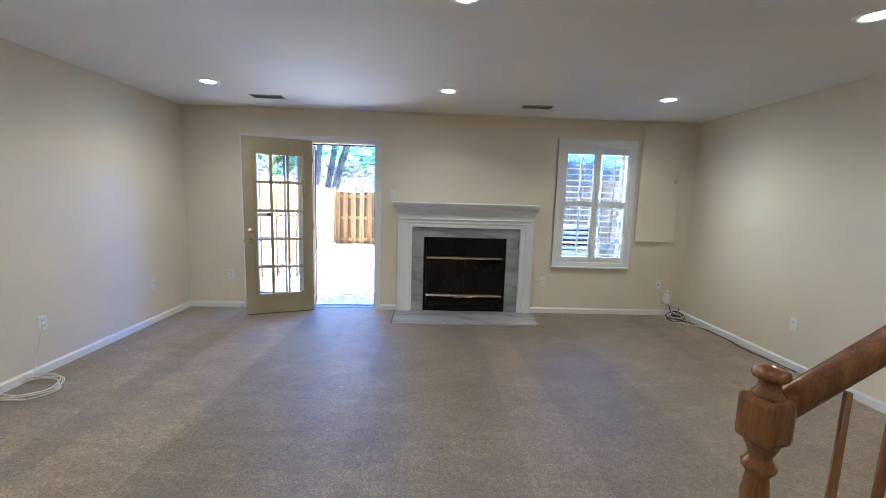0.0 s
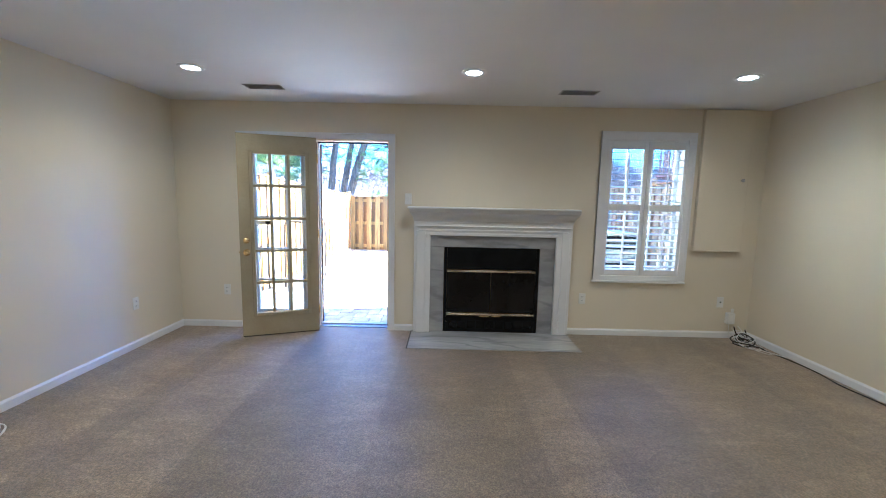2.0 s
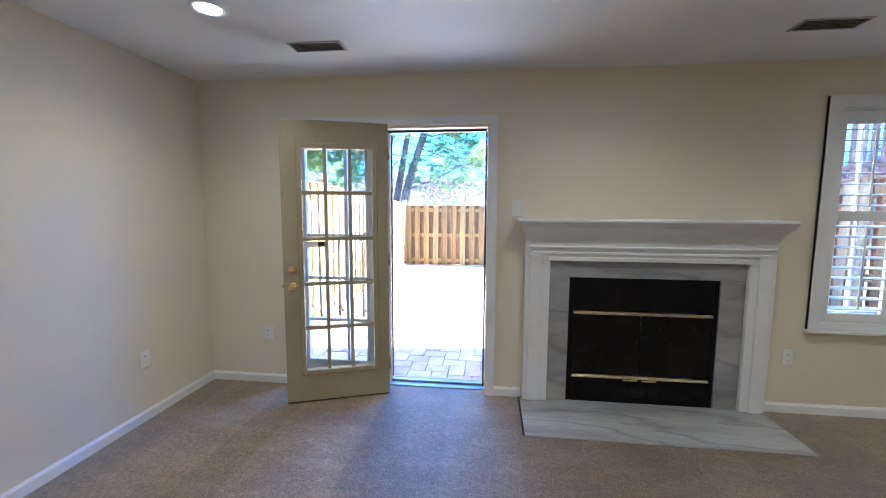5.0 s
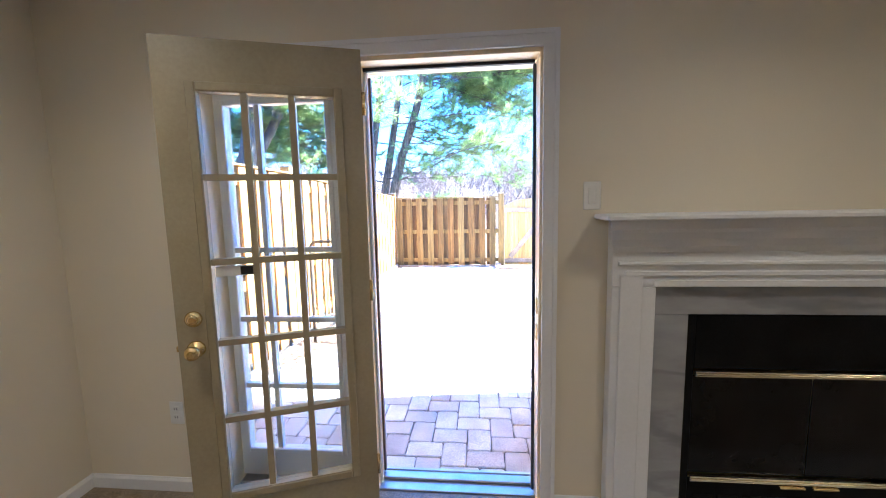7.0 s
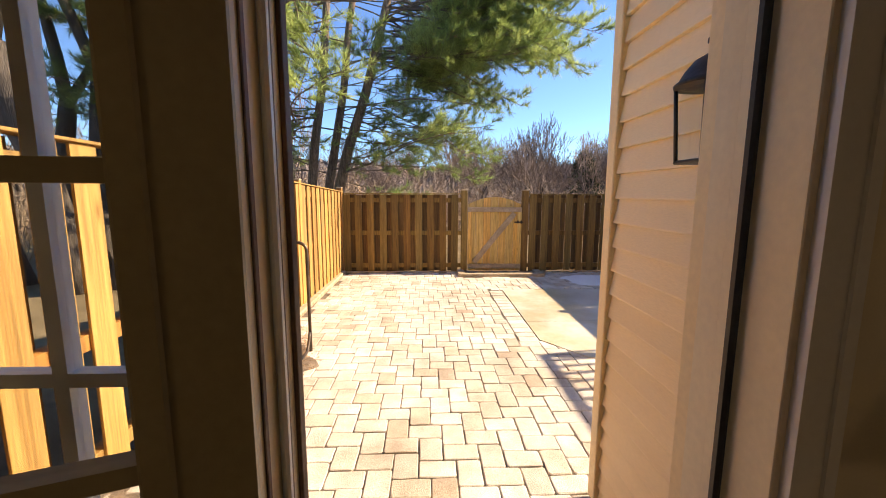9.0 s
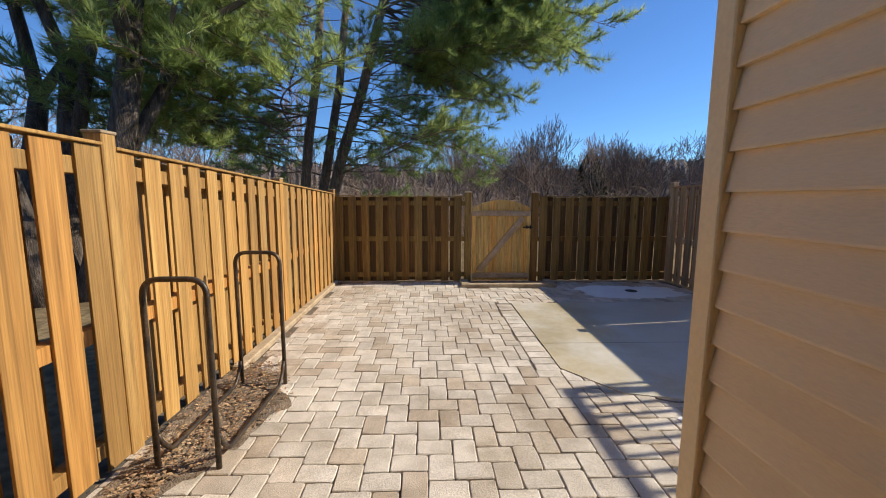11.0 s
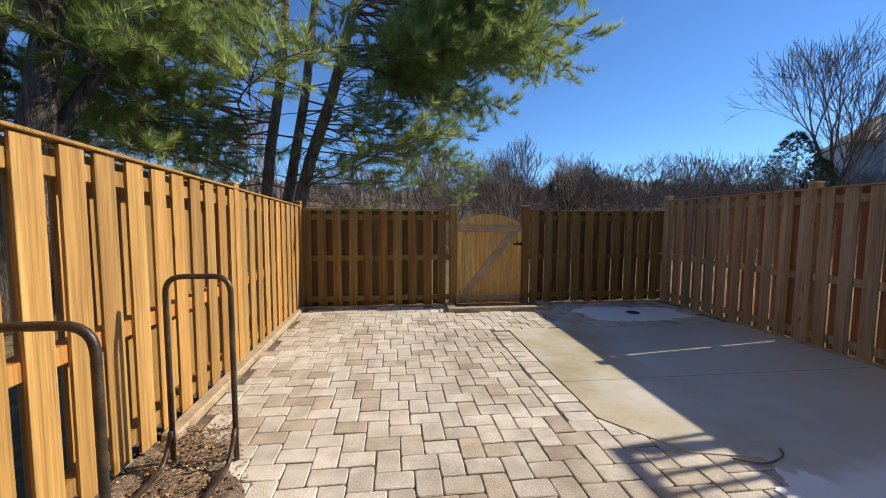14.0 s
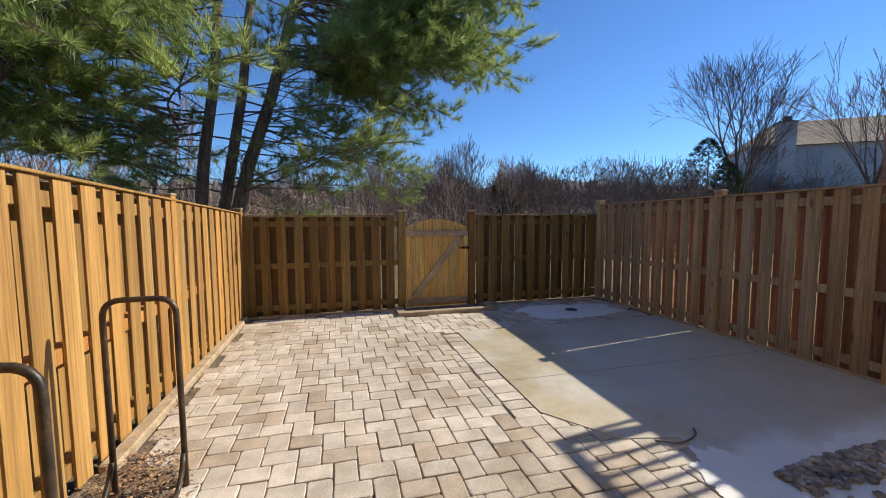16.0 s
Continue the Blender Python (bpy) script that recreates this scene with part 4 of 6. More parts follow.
def lap(length, name):
    """One siding course along y: thin at the top, thick at the drip edge."""
    bm = bmesh.new()
    prof = ((0.0, 0.0), (-0.022, 0.0), (-0.0225, 0.007), (-0.002, 0.116), (0.0, 0.116))
    ends = [[bm.verts.new((x, y, z)) for x, z in prof] for y in (0.0, length)]
    for i in range(5):
        j = (i + 1) % 5
        bm.faces.new((ends[0][i], ends[0][j], ends[1][j], ends[1][i]))
    bm.faces.new(ends[0])
    bm.faces.new(list(reversed(ends[1])))
    bmesh.ops.recalc_face_normals(bm, faces=bm.faces[:])
    me = bpy.data.meshes.new(name)
    bm.to_mesh(me)
    bm.free()
    me.materials.append(SIDING)
    return me


side_lap = lap(CHY - 0.075 - 5.055, "siding_course")
for i in range(54):
    piece("siding_course", side_lap, chase, Matrix.Translation((CHX + 0.02, 5.055, -0.11 + i * 0.114)))


def lantern(x, y, z):
    """A wall lantern on a face that looks to -x."""
    root = thing("wall_lantern", (x, y, z), "dark bronze wall lantern with domed cap and clear glass", "wall lamp")
    cx = x - 0.085
    m = Matrix.Translation((cx, y, z))
    part("back_plate", boxes((x - 0.014, y - 0.05, z - 0.02, x + 0.016, y + 0.05, z + 0.26), bevel=0.006), BRONZE, root)
    part("cap", lathe(bmesh.new(), [(0.098, 0.205), (0.1, 0.212), (0.088, 0.222), (0.074, 0.248), (0.052, 0.275), (0.026, 0.29), (0.02, 0.292), (0.02, 0.318), (0.024, 0.322), (0.024, 0.332), (0.012, 0.344)], 24, m), BRONZE, root)
    part("arm", boxes((cx, y - 0.009, z + 0.255, x - 0.012, y + 0.009, z + 0.272), bevel=0.003), BRONZE, root)
    part("base", boxes((cx - 0.062, y - 0.062, z - 0.005, cx + 0.062, y + 0.062, z + 0.006), bevel=0.003), BRONZE, root)
    for sx in (-1, 1):
        for sy in (-1, 1):
            a, b = Vector((cx + sx * 0.056, y + sy * 0.056, z)), Vector((cx + sx * 0.066, y + sy * 0.066, z + 0.207))
            part("bar", pipe([a, b], 0.006, 6), BRONZE, root)
    for k in range(4):
        t = Matrix.Translation((cx, y, z)) @ Matrix.Rotation(k * math.pi / 2, 4, "Z")
        ob = part("pane", boxes((0.0575, -0.052, 0.006, 0.0595, 0.052, 0.204), m=t), CLEAR, root)
        ob.visible_shadow = False
    part("candle_tube", lathe(bmesh.new(), [(0.013, 0.006), (0.013, 0.08)], 12, m), PLASTIC, root)
    part("bulb", lathe(bmesh.new(), [(0.011, 0.08), (0.022, 0.105), (0.02, 0.13), (0.006, 0.155)], 12, m), PLASTIC, root)


lantern(CHX, 5.40, 1.60)


# ---- fences ----
def board_mesh(name, width, height, material, thick=0.019):
    bm = boxes((-width / 2, -thick / 2, 0, width / 2, thick / 2, height))
    rounded(bm, 0.002, 1)
    bmesh.ops.recalc_face_normals(bm, faces=bm.faces[:])
    me = bpy.data.meshes.new(name)
    bm.to_mesh(me)
    bm.free()
    me.materials.append(material)
    return me


rnd = random.Random(7)


def fence(a, b, top_a, top_b, inward, front, back, label, posts=(), step=0.245, width=0.14, start=0.0, base=PATIO + 0.015, slope_bottom=False, rails=(0.12, 0.8, 1.5), slipped=(), deep=0.0):
    """A shadowbox run from a to b: rails, boards on both faces in turn, a cap rail. inward: unit normal to the viewer's side."""
    a, b, inward = Vector((*a, 0)), Vector((*b, 0)), Vector((*inward, 0))
    d = (b - a).normalized()
    ln = (b - a).length
    ang = math.atan2(d.y, d.x)
    root = thing("fence", (a.x, a.y, PATIO), label, "fence", "yard fences")
    turn = Matrix.Rotation(ang, 4, "Z")
    n = int((ln - start) / step)
    kinds = [board_mesh("fence_board", width, 1.0, front) for _ in range(2)]
    backs = [board_mesh("fence_board", width, 1.0, back)]
    for i in range(n + 1):
        s = start + i * step + width / 2
        if s > ln - width / 3:
            break
        top = top_a + (top_b - top_a) * s / ln - 0.015 + rnd.uniform(-0.006, 0.006)
        p = a + d * (s + rnd.uniform(-0.006, 0.006)) + inward * 0.03
        low = base + rnd.uniform(-0.012, 0.012)
        piece("board", kinds[i % 2], root, Matrix.Translation((p.x, p.y, low)) @ turn @ Matrix.Rotation(rnd.uniform(-0.006, 0.006), 4, "Y") @ Matrix.Diagonal((1, 1, top - low, 1)))
        s2 = s + step / 2 + (0.05 if i in slipped else 0.0)
        if s2 < ln - width / 3:
            q = a + d * s2 - inward * (0.03 + deep)
            piece("board", backs[0], root, Matrix.Translation((q.x, q.y, low)) @ turn @ Matrix.Diagonal((1, 1, top - low, 1)))
    for k, f in enumerate(rails):
        za, zb = (base + f if f < 1.3 else top_a - 0.13), (base + f if f < 1.3 else top_b - 0.13)
        mid = a - inward * deep / 2
        bm = boxes((0, -0.019 - deep / 2, -0.045, ln, 0.019 + deep / 2, 0.045), bevel=0.003, m=Matrix.Translation((mid.x, mid.y, (za + zb) / 2)) @ turn @ Matrix.Translation((ln / 2, 0, 0)) @ Matrix.Rotation(-math.atan2(zb - za, ln), 4, "Y") @ Matrix.Translation((-ln / 2, 0, 0)))
        part("rail", bm, front, root)
    bm = boxes((0, -0.06, -0.009, ln, 0.06, 0.009), bevel=0.003, m=Matrix.Translation((a.x, a.y, (top_a + top_b) / 2)) @ turn @ Matrix.Translation((ln / 2, 0, 0)) @ Matrix.Rotation(-math.atan2(top_b - top_a, ln), 4, "Y") @ Matrix.Translation((-ln / 2, 0, 0)))
    part("cap_rail", bm, front, root)
    for s, top in posts:
        p = a + d * s
        m = Matrix.Translation((p.x, p.y, 0)) @ turn
        post = part("post", boxes((-0.052, -0.052, -0.3, 0.052, 0.052, top), bevel=0.005, m=m), front, root)
        part("post_cap", boxes((-0.058, -0.058, top, 0.058, 0.058, top + 0.018), bevel=0.004, m=m), GREY_WOOD, post)
    return root


LF = -2.88
fence((LF, 5.05), (LF, 7.34), 1.79, 1.76, (1, 0), FENCE_WOOD, FENCE_WOOD, "golden pine shadowbox fence panel by the house", posts=((0.06, 1.86), (2.345, 1.82)), step=0.25, width=0.165, start=0.14, deep=0.05)
fence((LF, 7.445), (LF + 0.09, 12.50), 1.745, 1.53, (1, 0), FENCE_WOOD, FENCE_WOOD, "sunlit golden pine shadowbox fence along the patio", posts=((2.5, 1.68), (5.0, 1.6)), step=0.235, width=0.150, start=0.0, deep=0.07)
# both runs by the gate carry their shade in the wood colour
fence((-2.74, 12.52), (-0.333, 12.52), 1.495, 1.495, (0, -1), FENCE_SHADED, FENCE_SHADED_BACK, "shaded golden pine shadowbox fence beside the gate", step=0.245, slipped=(8,))
fence((1.053, 12.52), (3.62, 12.52), 1.495, 1.495, (0, -1), FENCE_SHADED, FENCE_SHADED_BACK, "shaded pine shadowbox fence beside the gate", step=0.25, start=0.03, slipped=(3, 4))
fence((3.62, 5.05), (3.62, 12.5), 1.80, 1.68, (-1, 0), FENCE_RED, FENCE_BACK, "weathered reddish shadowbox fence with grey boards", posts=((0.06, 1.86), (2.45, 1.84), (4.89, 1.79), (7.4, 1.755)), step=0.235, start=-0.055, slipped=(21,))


def gate(x0, x1, y):
    root = thing("gate", ((x0 + x1) / 2, y, PATIO), "arched cedar garden gate with diagonal brace and black latch", "gate")
    w = (x1 - x0 - 0.02) / 7
    for i in range(7):
        a = x0 + 0.01 + i * w
        bm = bmesh.new()
        pts = [(a + 0.004, PATIO + 0.02), (a + w - 0.004, PATIO + 0.02)]
        for t in (1.0, 0.75, 0.5, 0.25, 0.0):
            x = a + 0.004 + (w - 0.008) * t
            u = (x - (x0 + x1) / 2) / ((x1 - x0) / 2)
            pts.append((x, 1.275 + 0.155 * (1 - u * u)))
        f = [bm.verts.new((x, y, z)) for x, z in pts]
        g = [bm.verts.new((x, y + 0.019, z)) for x, z in pts]
        bm.faces.new(f)
        bm.faces.new(list(reversed(g)))
        for k in range(len(pts)):
            j = (k + 1) % len(pts)
            bm.faces.new((f[k], f[j], g[j], g[k]))
        part("board", bm, GATE_WOOD, root)
    yy = y - 0.038
    part("top_rail", boxes((x0 + 0.005, yy, 1.13, x1 - 0.005, y - 0.001, 1.225), bevel=0.003), GREY_WOOD, root, "pale weathered rail")
    part("bottom_rail", boxes((x0 + 0.005, yy, PATIO + 0.07, x1 - 0.005, y - 0.001, PATIO + 0.165), bevel=0.003), GREY_WOOD, root)
    part("stile", boxes((x0 + 0.005, yy, PATIO + 0.166, x0 + 0.085, y - 0.001, 1.129), bevel=0.003), GATE_WOOD, root)
    part("stile", boxes((x1 - 0.085, yy, PATIO + 0.166, x1 - 0.005, y - 0.001, 1.129), bevel=0.003), GATE_WOOD, root)
    p, q = Vector((x0 + 0.14, 0, PATIO + 0.20)), Vector((x1 - 0.15, 0, 1.105))
    ln, ang = (q - p).length, math.atan2(q.z - p.z, q.x - p.x)
    m = Matrix.Translation((p.x, y - 0.021, p.z)) @ Matrix.Rotation(-ang, 4, "Y")
    part("brace", boxes((0, -0.019, -0.055, ln, 0.019, 0.055), bevel=0.003, m=m), GREY_WOOD, root, "pale weathered diagonal brace")
    part("latch", boxes((x1 - 0.16, yy - 0.014, 0.905, x1 + 0.03, yy - 0.001, 0.935), (x1 - 0.10, yy - 0.03, 0.895, x1 - 0.07, yy - 0.014, 0.955), (x1 - 0.03, yy - 0.022, 0.89, x1 + 0.0, yy - 0.014, 0.955), bevel=0.003), BRONZE, root, "black steel gate latch")
    for px in (x0 - 0.07, x1 + 0.07):
        post = part("post", boxes((px - 0.062, y - 0.05, -0.3, px + 0.062, y + 0.075, 1.565), bevel=0.006), FENCE_SHADED, root)
        part("post_cap", boxes((px - 0.07, y - 0.058, 1.565, px + 0.07, y + 0.083, 1.585), bevel=0.005), GREY_WOOD, post)
    return root


gate(-0.20, 0.92, 12.50)
sill = thing("gate_step", (0.43, 12.2, PATIO), "weathered timber kerb framing the gate opening", "timber kerb")
for r in ((-0.42, 11.95, -0.2, 1.30, 12.06, PATIO + 0.06), (-0.42, 12.062, -0.2, -0.28, 12.44, PATIO + 0.055), (1.16, 12.062, -0.2, 1.30, 12.44, PATIO + 0.055)):
    part("timber", boxes(r, bevel=0.008), GREY_WOOD, sill)
structure("gate_bed", boxes((-0.28, 12.06, -0.2, 1.16, 12.5, PATIO + 0.01)), SOIL, "dark soil inside the timber kerb", "soil")
kerb = thing("landscape_timber", (-2.72, 10.4, PATIO), "weathered landscape timber edging along the fence", "timber edging")
for y0, y1 in ((8.55, 10.5), (10.505, 12.4)):
    part("timber", boxes((-2.81, y0, -0.2, -2.70, y1, PATIO + 0.05), bevel=0.012), GREY_WOOD, kerb)
for y0, y1 in ((-2.70, -0.43), (1.31, 3.55)):
    structure("base_board", boxes((y0, 12.40, -0.2, y1, 12.44, PATIO + 0.025), bevel=0.004), GREY_WOOD, "dark timber edging under the fence", "timber edging")

structure("base_board", boxes((3.575, 5.05, -0.3, 3.61, 12.39, PATIO + 0.03), bevel=0.004), GREY_WOOD, "dark timber edging under the fence", "timber edging")


# ---- firewood rack ----
def arc(points, r=0.10, n=6):
    """A polyline with its inner corners rounded by radius r."""
    pts = [Vector(p) for p in points]
    out = [pts[0]]
    for a, b, c in zip(pts, pts[1:], pts[2:]):
        u, v = (a - b).normalized(), (c - b).normalized()
        k = r
        for i in range(n + 1):
            t = i / n
            out.append(b + u * k * (1 - t) ** 2 + v * k * t ** 2)
    out.append(pts[-1])
    return out


rack = thing("firewood_rack", (-2.43, 7.75, PATIO), "empty black steel tube firewood rack on bare soil", "firewood rack")
RT = 1.015
for xa, xb, y in ((-2.583, -2.232, 7.20), (-2.592, -2.232, 8.285)):
    part("hoop", pipe(arc([(xa, y, PATIO), (xa, y, RT), (xb, y, RT), (xb, y, PATIO)]), 0.0165, 10), RACK_STEEL, rack)
for xa, xb in ((-2.583, -2.592), (-2.232, -2.232)):
    part("rail", pipe(arc([(xa, 7.215, 0.09), (xa, 7.26, 0.0), (xa, 7.33, -0.075), (xb, 8.16, -0.075), (xb, 8.23, 0.0), (xb, 8.27, 0.09)], 0.035), 0.0145, 10), RACK_STEEL, rack)
bm = bmesh.new()
edge = [(-2.82, 6.2), (-2.55, 6.3), (-2.36, 6.9), (-2.3, 7.4), (-2.14, 7.65), (-2.06, 7.93), (-2.25, 8.12), (-2.28, 8.42), (-2.55, 8.6), (-2.82, 8.62)]
mid = bm.verts.new((-2.55, 7.5, PATIO + 0.012))
ring = [bm.verts.new((x, y, PATIO + 0.003)) for x, y in edge]
for i in range(len(ring)):
    bm.faces.new((mid, ring[i], ring[(i + 1) % len(ring)]))
bmesh.ops.subdivide_edges(bm, edges=bm.edges[:], cuts=5, use_grid_fill=True)
for v in bm.verts:
    k = noise.noise(v.co * 6)
    v.co.z += 0.012 * k
    v.co.x += 0.11 * noise.noise(v.co * 5 + Vector((9, 0, 0)))
    v.co.y += 0.11 * noise.noise(v.co * 5 + Vector((0, 9, 0)))
structure("soil_patch", bm, SOIL, "bare soil washed over the pavers by the fence", "soil")


# ---- stairs with newel and rail ----
RISE, RUN, SY0, SY1, SX = 0.185, 0.275, -0.16, 0.90, 1.235
stairs = thing("staircase", (SX, 0.05, 0.0), "carpeted stairs with varnished oak balustrade", "stairs", "", "structure")
for i in range(9):
    part("step", boxes((SX + i * RUN, SY0, 0.0005, SX + (i + 1) * RUN + (0.0 if i < 8 else XR - SX - 9 * RUN), SY1, (i + 1) * RISE), bevel=0.01), CARPET, stairs)
NX, NY = 1.118, 0.92
newel = thing("newel_post", (NX, NY, 0.0), "turned varnished oak newel post with mushroom cap", "newel post")
part("shaft", lathe(bmesh.new(), [(0.042, 0.0), (0.042, 0.24), (0.03, 0.27), (0.036, 0.30), (0.024, 0.33), (0.031, 0.55), (0.036, 0.60), (0.030, 0.655), (0.028, 0.668), (0.042, 0.688), (0.043, 0.699), (0.031, 0.716), (0.029, 0.73), (0.041, 0.757), (0.044, 0.771)], 28, Matrix.Translation((NX, NY, 0))), OAK, newel)
bm = bmesh.new()
box(bm, -0.05, -0.05, 0.771, 0.05, 0.05, 0.904)
rounded(bm, 0.016, 2)
bm.transform(Matrix.Translation((NX, NY, 0)) @ Matrix.Rotation(radians(14), 4, "Z"))
part("block", bm, OAK, newel)
part("cap", lathe(bmesh.new(), [(0.038, 0.90), (0.041, 0.912), (0.031, 0.922), (0.026, 0.938), (0.03, 0.951), (0.043, 0.957), (0.046, 0.967), (0.042, 0.98), (0.028, 0.99), (0.004, 0.995)], 28, Matrix.Translation((NX, NY, 0))), OAK, newel)
rail_m = Matrix.Translation((NX + 0.03, NY, 0.865)) @ Matrix.Rotation(-math.atan2(RISE, RUN), 4, "Y")
rail = thing("handrail", (NX + 0.03, NY, 1.0), "glossy varnished oak handrail rising with the stairs", "handrail")
bm = bmesh.new()
prof = [(-0.022, -0.036), (0.022, -0.036), (0.026, -0.02), (0.033, -0.008), (0.034, 0.012), (0.027, 0.028), (0.012, 0.036), (-0.012, 0.036), (-0.027, 0.028), (-0.034, 0.012), (-0.033, -0.008), (-0.026, -0.02)]
ends = [[bm.verts.new(rail_m @ Vector((x, y, z))) for y, z in prof] for x in (0.0, 1.62)]
for i in range(len(prof)):
    j = (i + 1) % len(prof)
    bm.faces.new((ends[0][i], ends[0][j], ends[1][j], ends[1][i])).smooth = True
bm.faces.new(ends[0])
bm.faces.new(list(reversed(ends[1])))
part("rail", bm, OAK, rail)
for i in range(9):
    x = NX + 0.19 + i * 0.1375
    zt = 0.865 + (x - NX - 0.03) * RISE / RUN - 0.04
    zb = max(0, math.floor((x - SX) / RUN) + 1) * RISE if x > SX else 0.0
    h = zt - zb
    tagged(part("baluster", lathe(bmesh.new(), [(0.014, zb), (0.014, zb + 0.12 * h), (0.009, zb + 0.15 * h), (0.016, zb + 0.22 * h), (0.0125, zb + 0.5 * h), (0.010, zt)], 12, Matrix.Translation((x, NY - 0.035, 0))), OAK), "turned varnished oak baluster", "baluster", "stair balusters")


# ---- cables ----
def cable(name, pts, r, material, label, category, n=6):
    """A soft cable through pts (Catmull-Rom)."""
    p = [Vector(q) for q in pts]
    p = [p[0]] + p + [p[-1]]
    out = []
    for a, b, c, d in zip(p, p[1:], p[2:], p[3:]):
        for k in range(6):
            t = k / 6
            out.append(0.5 * ((2 * b) + (c - a) * t + (2 * a - 5 * b + 4 * c - d) * t * t + (3 * b - a - 3 * c + d) * t ** 3))
    out.append(p[-1])
    return tagged(part(name, pipe(out, r, n), material), label, category)


rc = random.Random(3)
coil = []
for i in range(46):
    a, r = i * 0.62, 0.14 + 0.05 * rc.random()
    coil.append((-2.60 + r * math.cos(a) * 1.15 + rc.uniform(-0.02, 0.02), 2.62 + r * math.sin(a) + rc.uniform(-0.02, 0.02), 0.006 + 0.0011 * i + rc.uniform(0, 0.01)))
coil += [(-2.70, 2.75, 0.03), (-2.735, 2.86, 0.2), (-2.742, 2.92, 0.37)]
cable("cable_coil", coil, 0.0035, PLASTIC, "loose coil of white cable on the carpet", "cable")
cable("black_cable", [(3.27, 4.70, 0.01), (3.30, 4.55, 0.006), (3.36, 4.2, 0.006), (3.375, 3.9, 0.006), (3.34, 3.65, 0.006), (3.36, 3.4, 0.006), (3.37, 3.2, 0.008), (3.375, 3.08, 0.012)], 0.005, BLACK_RUBBER, "black coaxial cable along the baseboard", "cable")
cable("white_cable", [(3.20, 4.775, 0.16), (3.20, 4.74, 0.04), (3.25, 4.62, 0.006), (3.33, 4.50, 0.006), (3.26, 4.40, 0.006), (3.17, 4.52, 0.012), (3.24, 4.64, 0.02), (3.32, 4.58, 0.012), (3.30, 4.42, 0.006)], 0.0035, PLASTIC, "tangled white cable in the corner", "cable")
cable("white_cable", [(3.24, 4.78, 0.12), (3.26, 4.72, 0.05), (3.30, 4.66, 0.06), (3.36, 4.52, 0.01), (3.30, 4.30, 0.006), (3.22, 4.45, 0.008), (3.28, 4.6, 0.02)], 0.003, PLASTIC, "tangled white cable in the corner", "cable")
cable("black_cable", [(3.38, 4.77, 0.10), (3.37, 4.72, 0.03), (3.30, 4.74, 0.07), (3.22, 4.66, 0.02), (3.14, 4.60, 0.008), (3.20, 4.50, 0.008), (3.30, 4.52, 0.03), (3.36, 4.62, 0.05), (3.30, 4.70, 0.08), (3.20, 4.72, 0.03), (3.16, 4.62, 0.02), (3.24, 4.54, 0.02), (3.34, 4.44, 0.008)], 0.006, BLACK_RUBBER, "tangled black cable heaped in the corner", "cable")
cable("white_cable", [(3.30, 4.77, 0.14), (3.31, 4.71, 0.09), (3.24, 4.66, 0.10), (3.18, 4.60, 0.05), (3.22, 4.52, 0.04), (3.32, 4.54, 0.07), (3.36, 4.66, 0.07), (3.28, 4.74, 0.10), (3.20, 4.70, 0.09), (3.19, 4.58, 0.01), (3.30, 4.40, 0.006), (3.36, 4.2, 0.02)], 0.0045, PLASTIC, "tangled white cable in the corner", "cable")
cable("black_lead", [(3.22, 4.72, 0.15), (3.25, 4.70, 0.06), (3.31, 4.66, 0.03), (3.34, 4.60, 0.05), (3.28, 4.55, 0.04), (3.24, 4.62, 0.02), (3.31, 4.70, 0.03), (3.35, 4.64, 0.01)], 0.006, BLACK_RUBBER, "tangled black power lead in the corner", "cable")
ad = thing("power_adapter", (3.205, YF, 0.22), "white power adapter plugged in by the corner", "adapter")
part("case", boxes((3.165, YF - 0.055, 0.165, 3.245, YF - 0.001, 0.285), bevel=0.006), PLASTIC, ad)
part("plug", boxes((3.215, YF - 0.035, 0.285, 3.24, YF - 0.012, 0.33), bevel=0.004), PLASTIC, ad)
sp = thing("cable_splitter", (3.27, 4.69, 0.0), "small black cable splitter on the carpet", "adapter")
part("case", boxes((3.235, 4.66, 0.001, 3.30, 4.715, 0.03), bevel=0.004), BLACK_RUBBER, sp)
part("connector", lathe(bmesh.new(), [(0.006, 0), (0.006, 0.03)], 8, Matrix.Translation((3.268, 4.66, 0.016)) @ Matrix.Rotation(radians(90), 4, "X")), ALUMINIUM, sp)
tagged(part("cable_end", lathe(bmesh.new(), [(0.006, 0), (0.009, 0.004), (0.009, 0.03), (0.005, 0.034)], 10, Matrix.Translation((3.376, 3.08, 0.012)) @ Matrix.Rotation(radians(90), 4, "X")), ALUMINIUM), "metal connector at the end of the black cable", "connector")


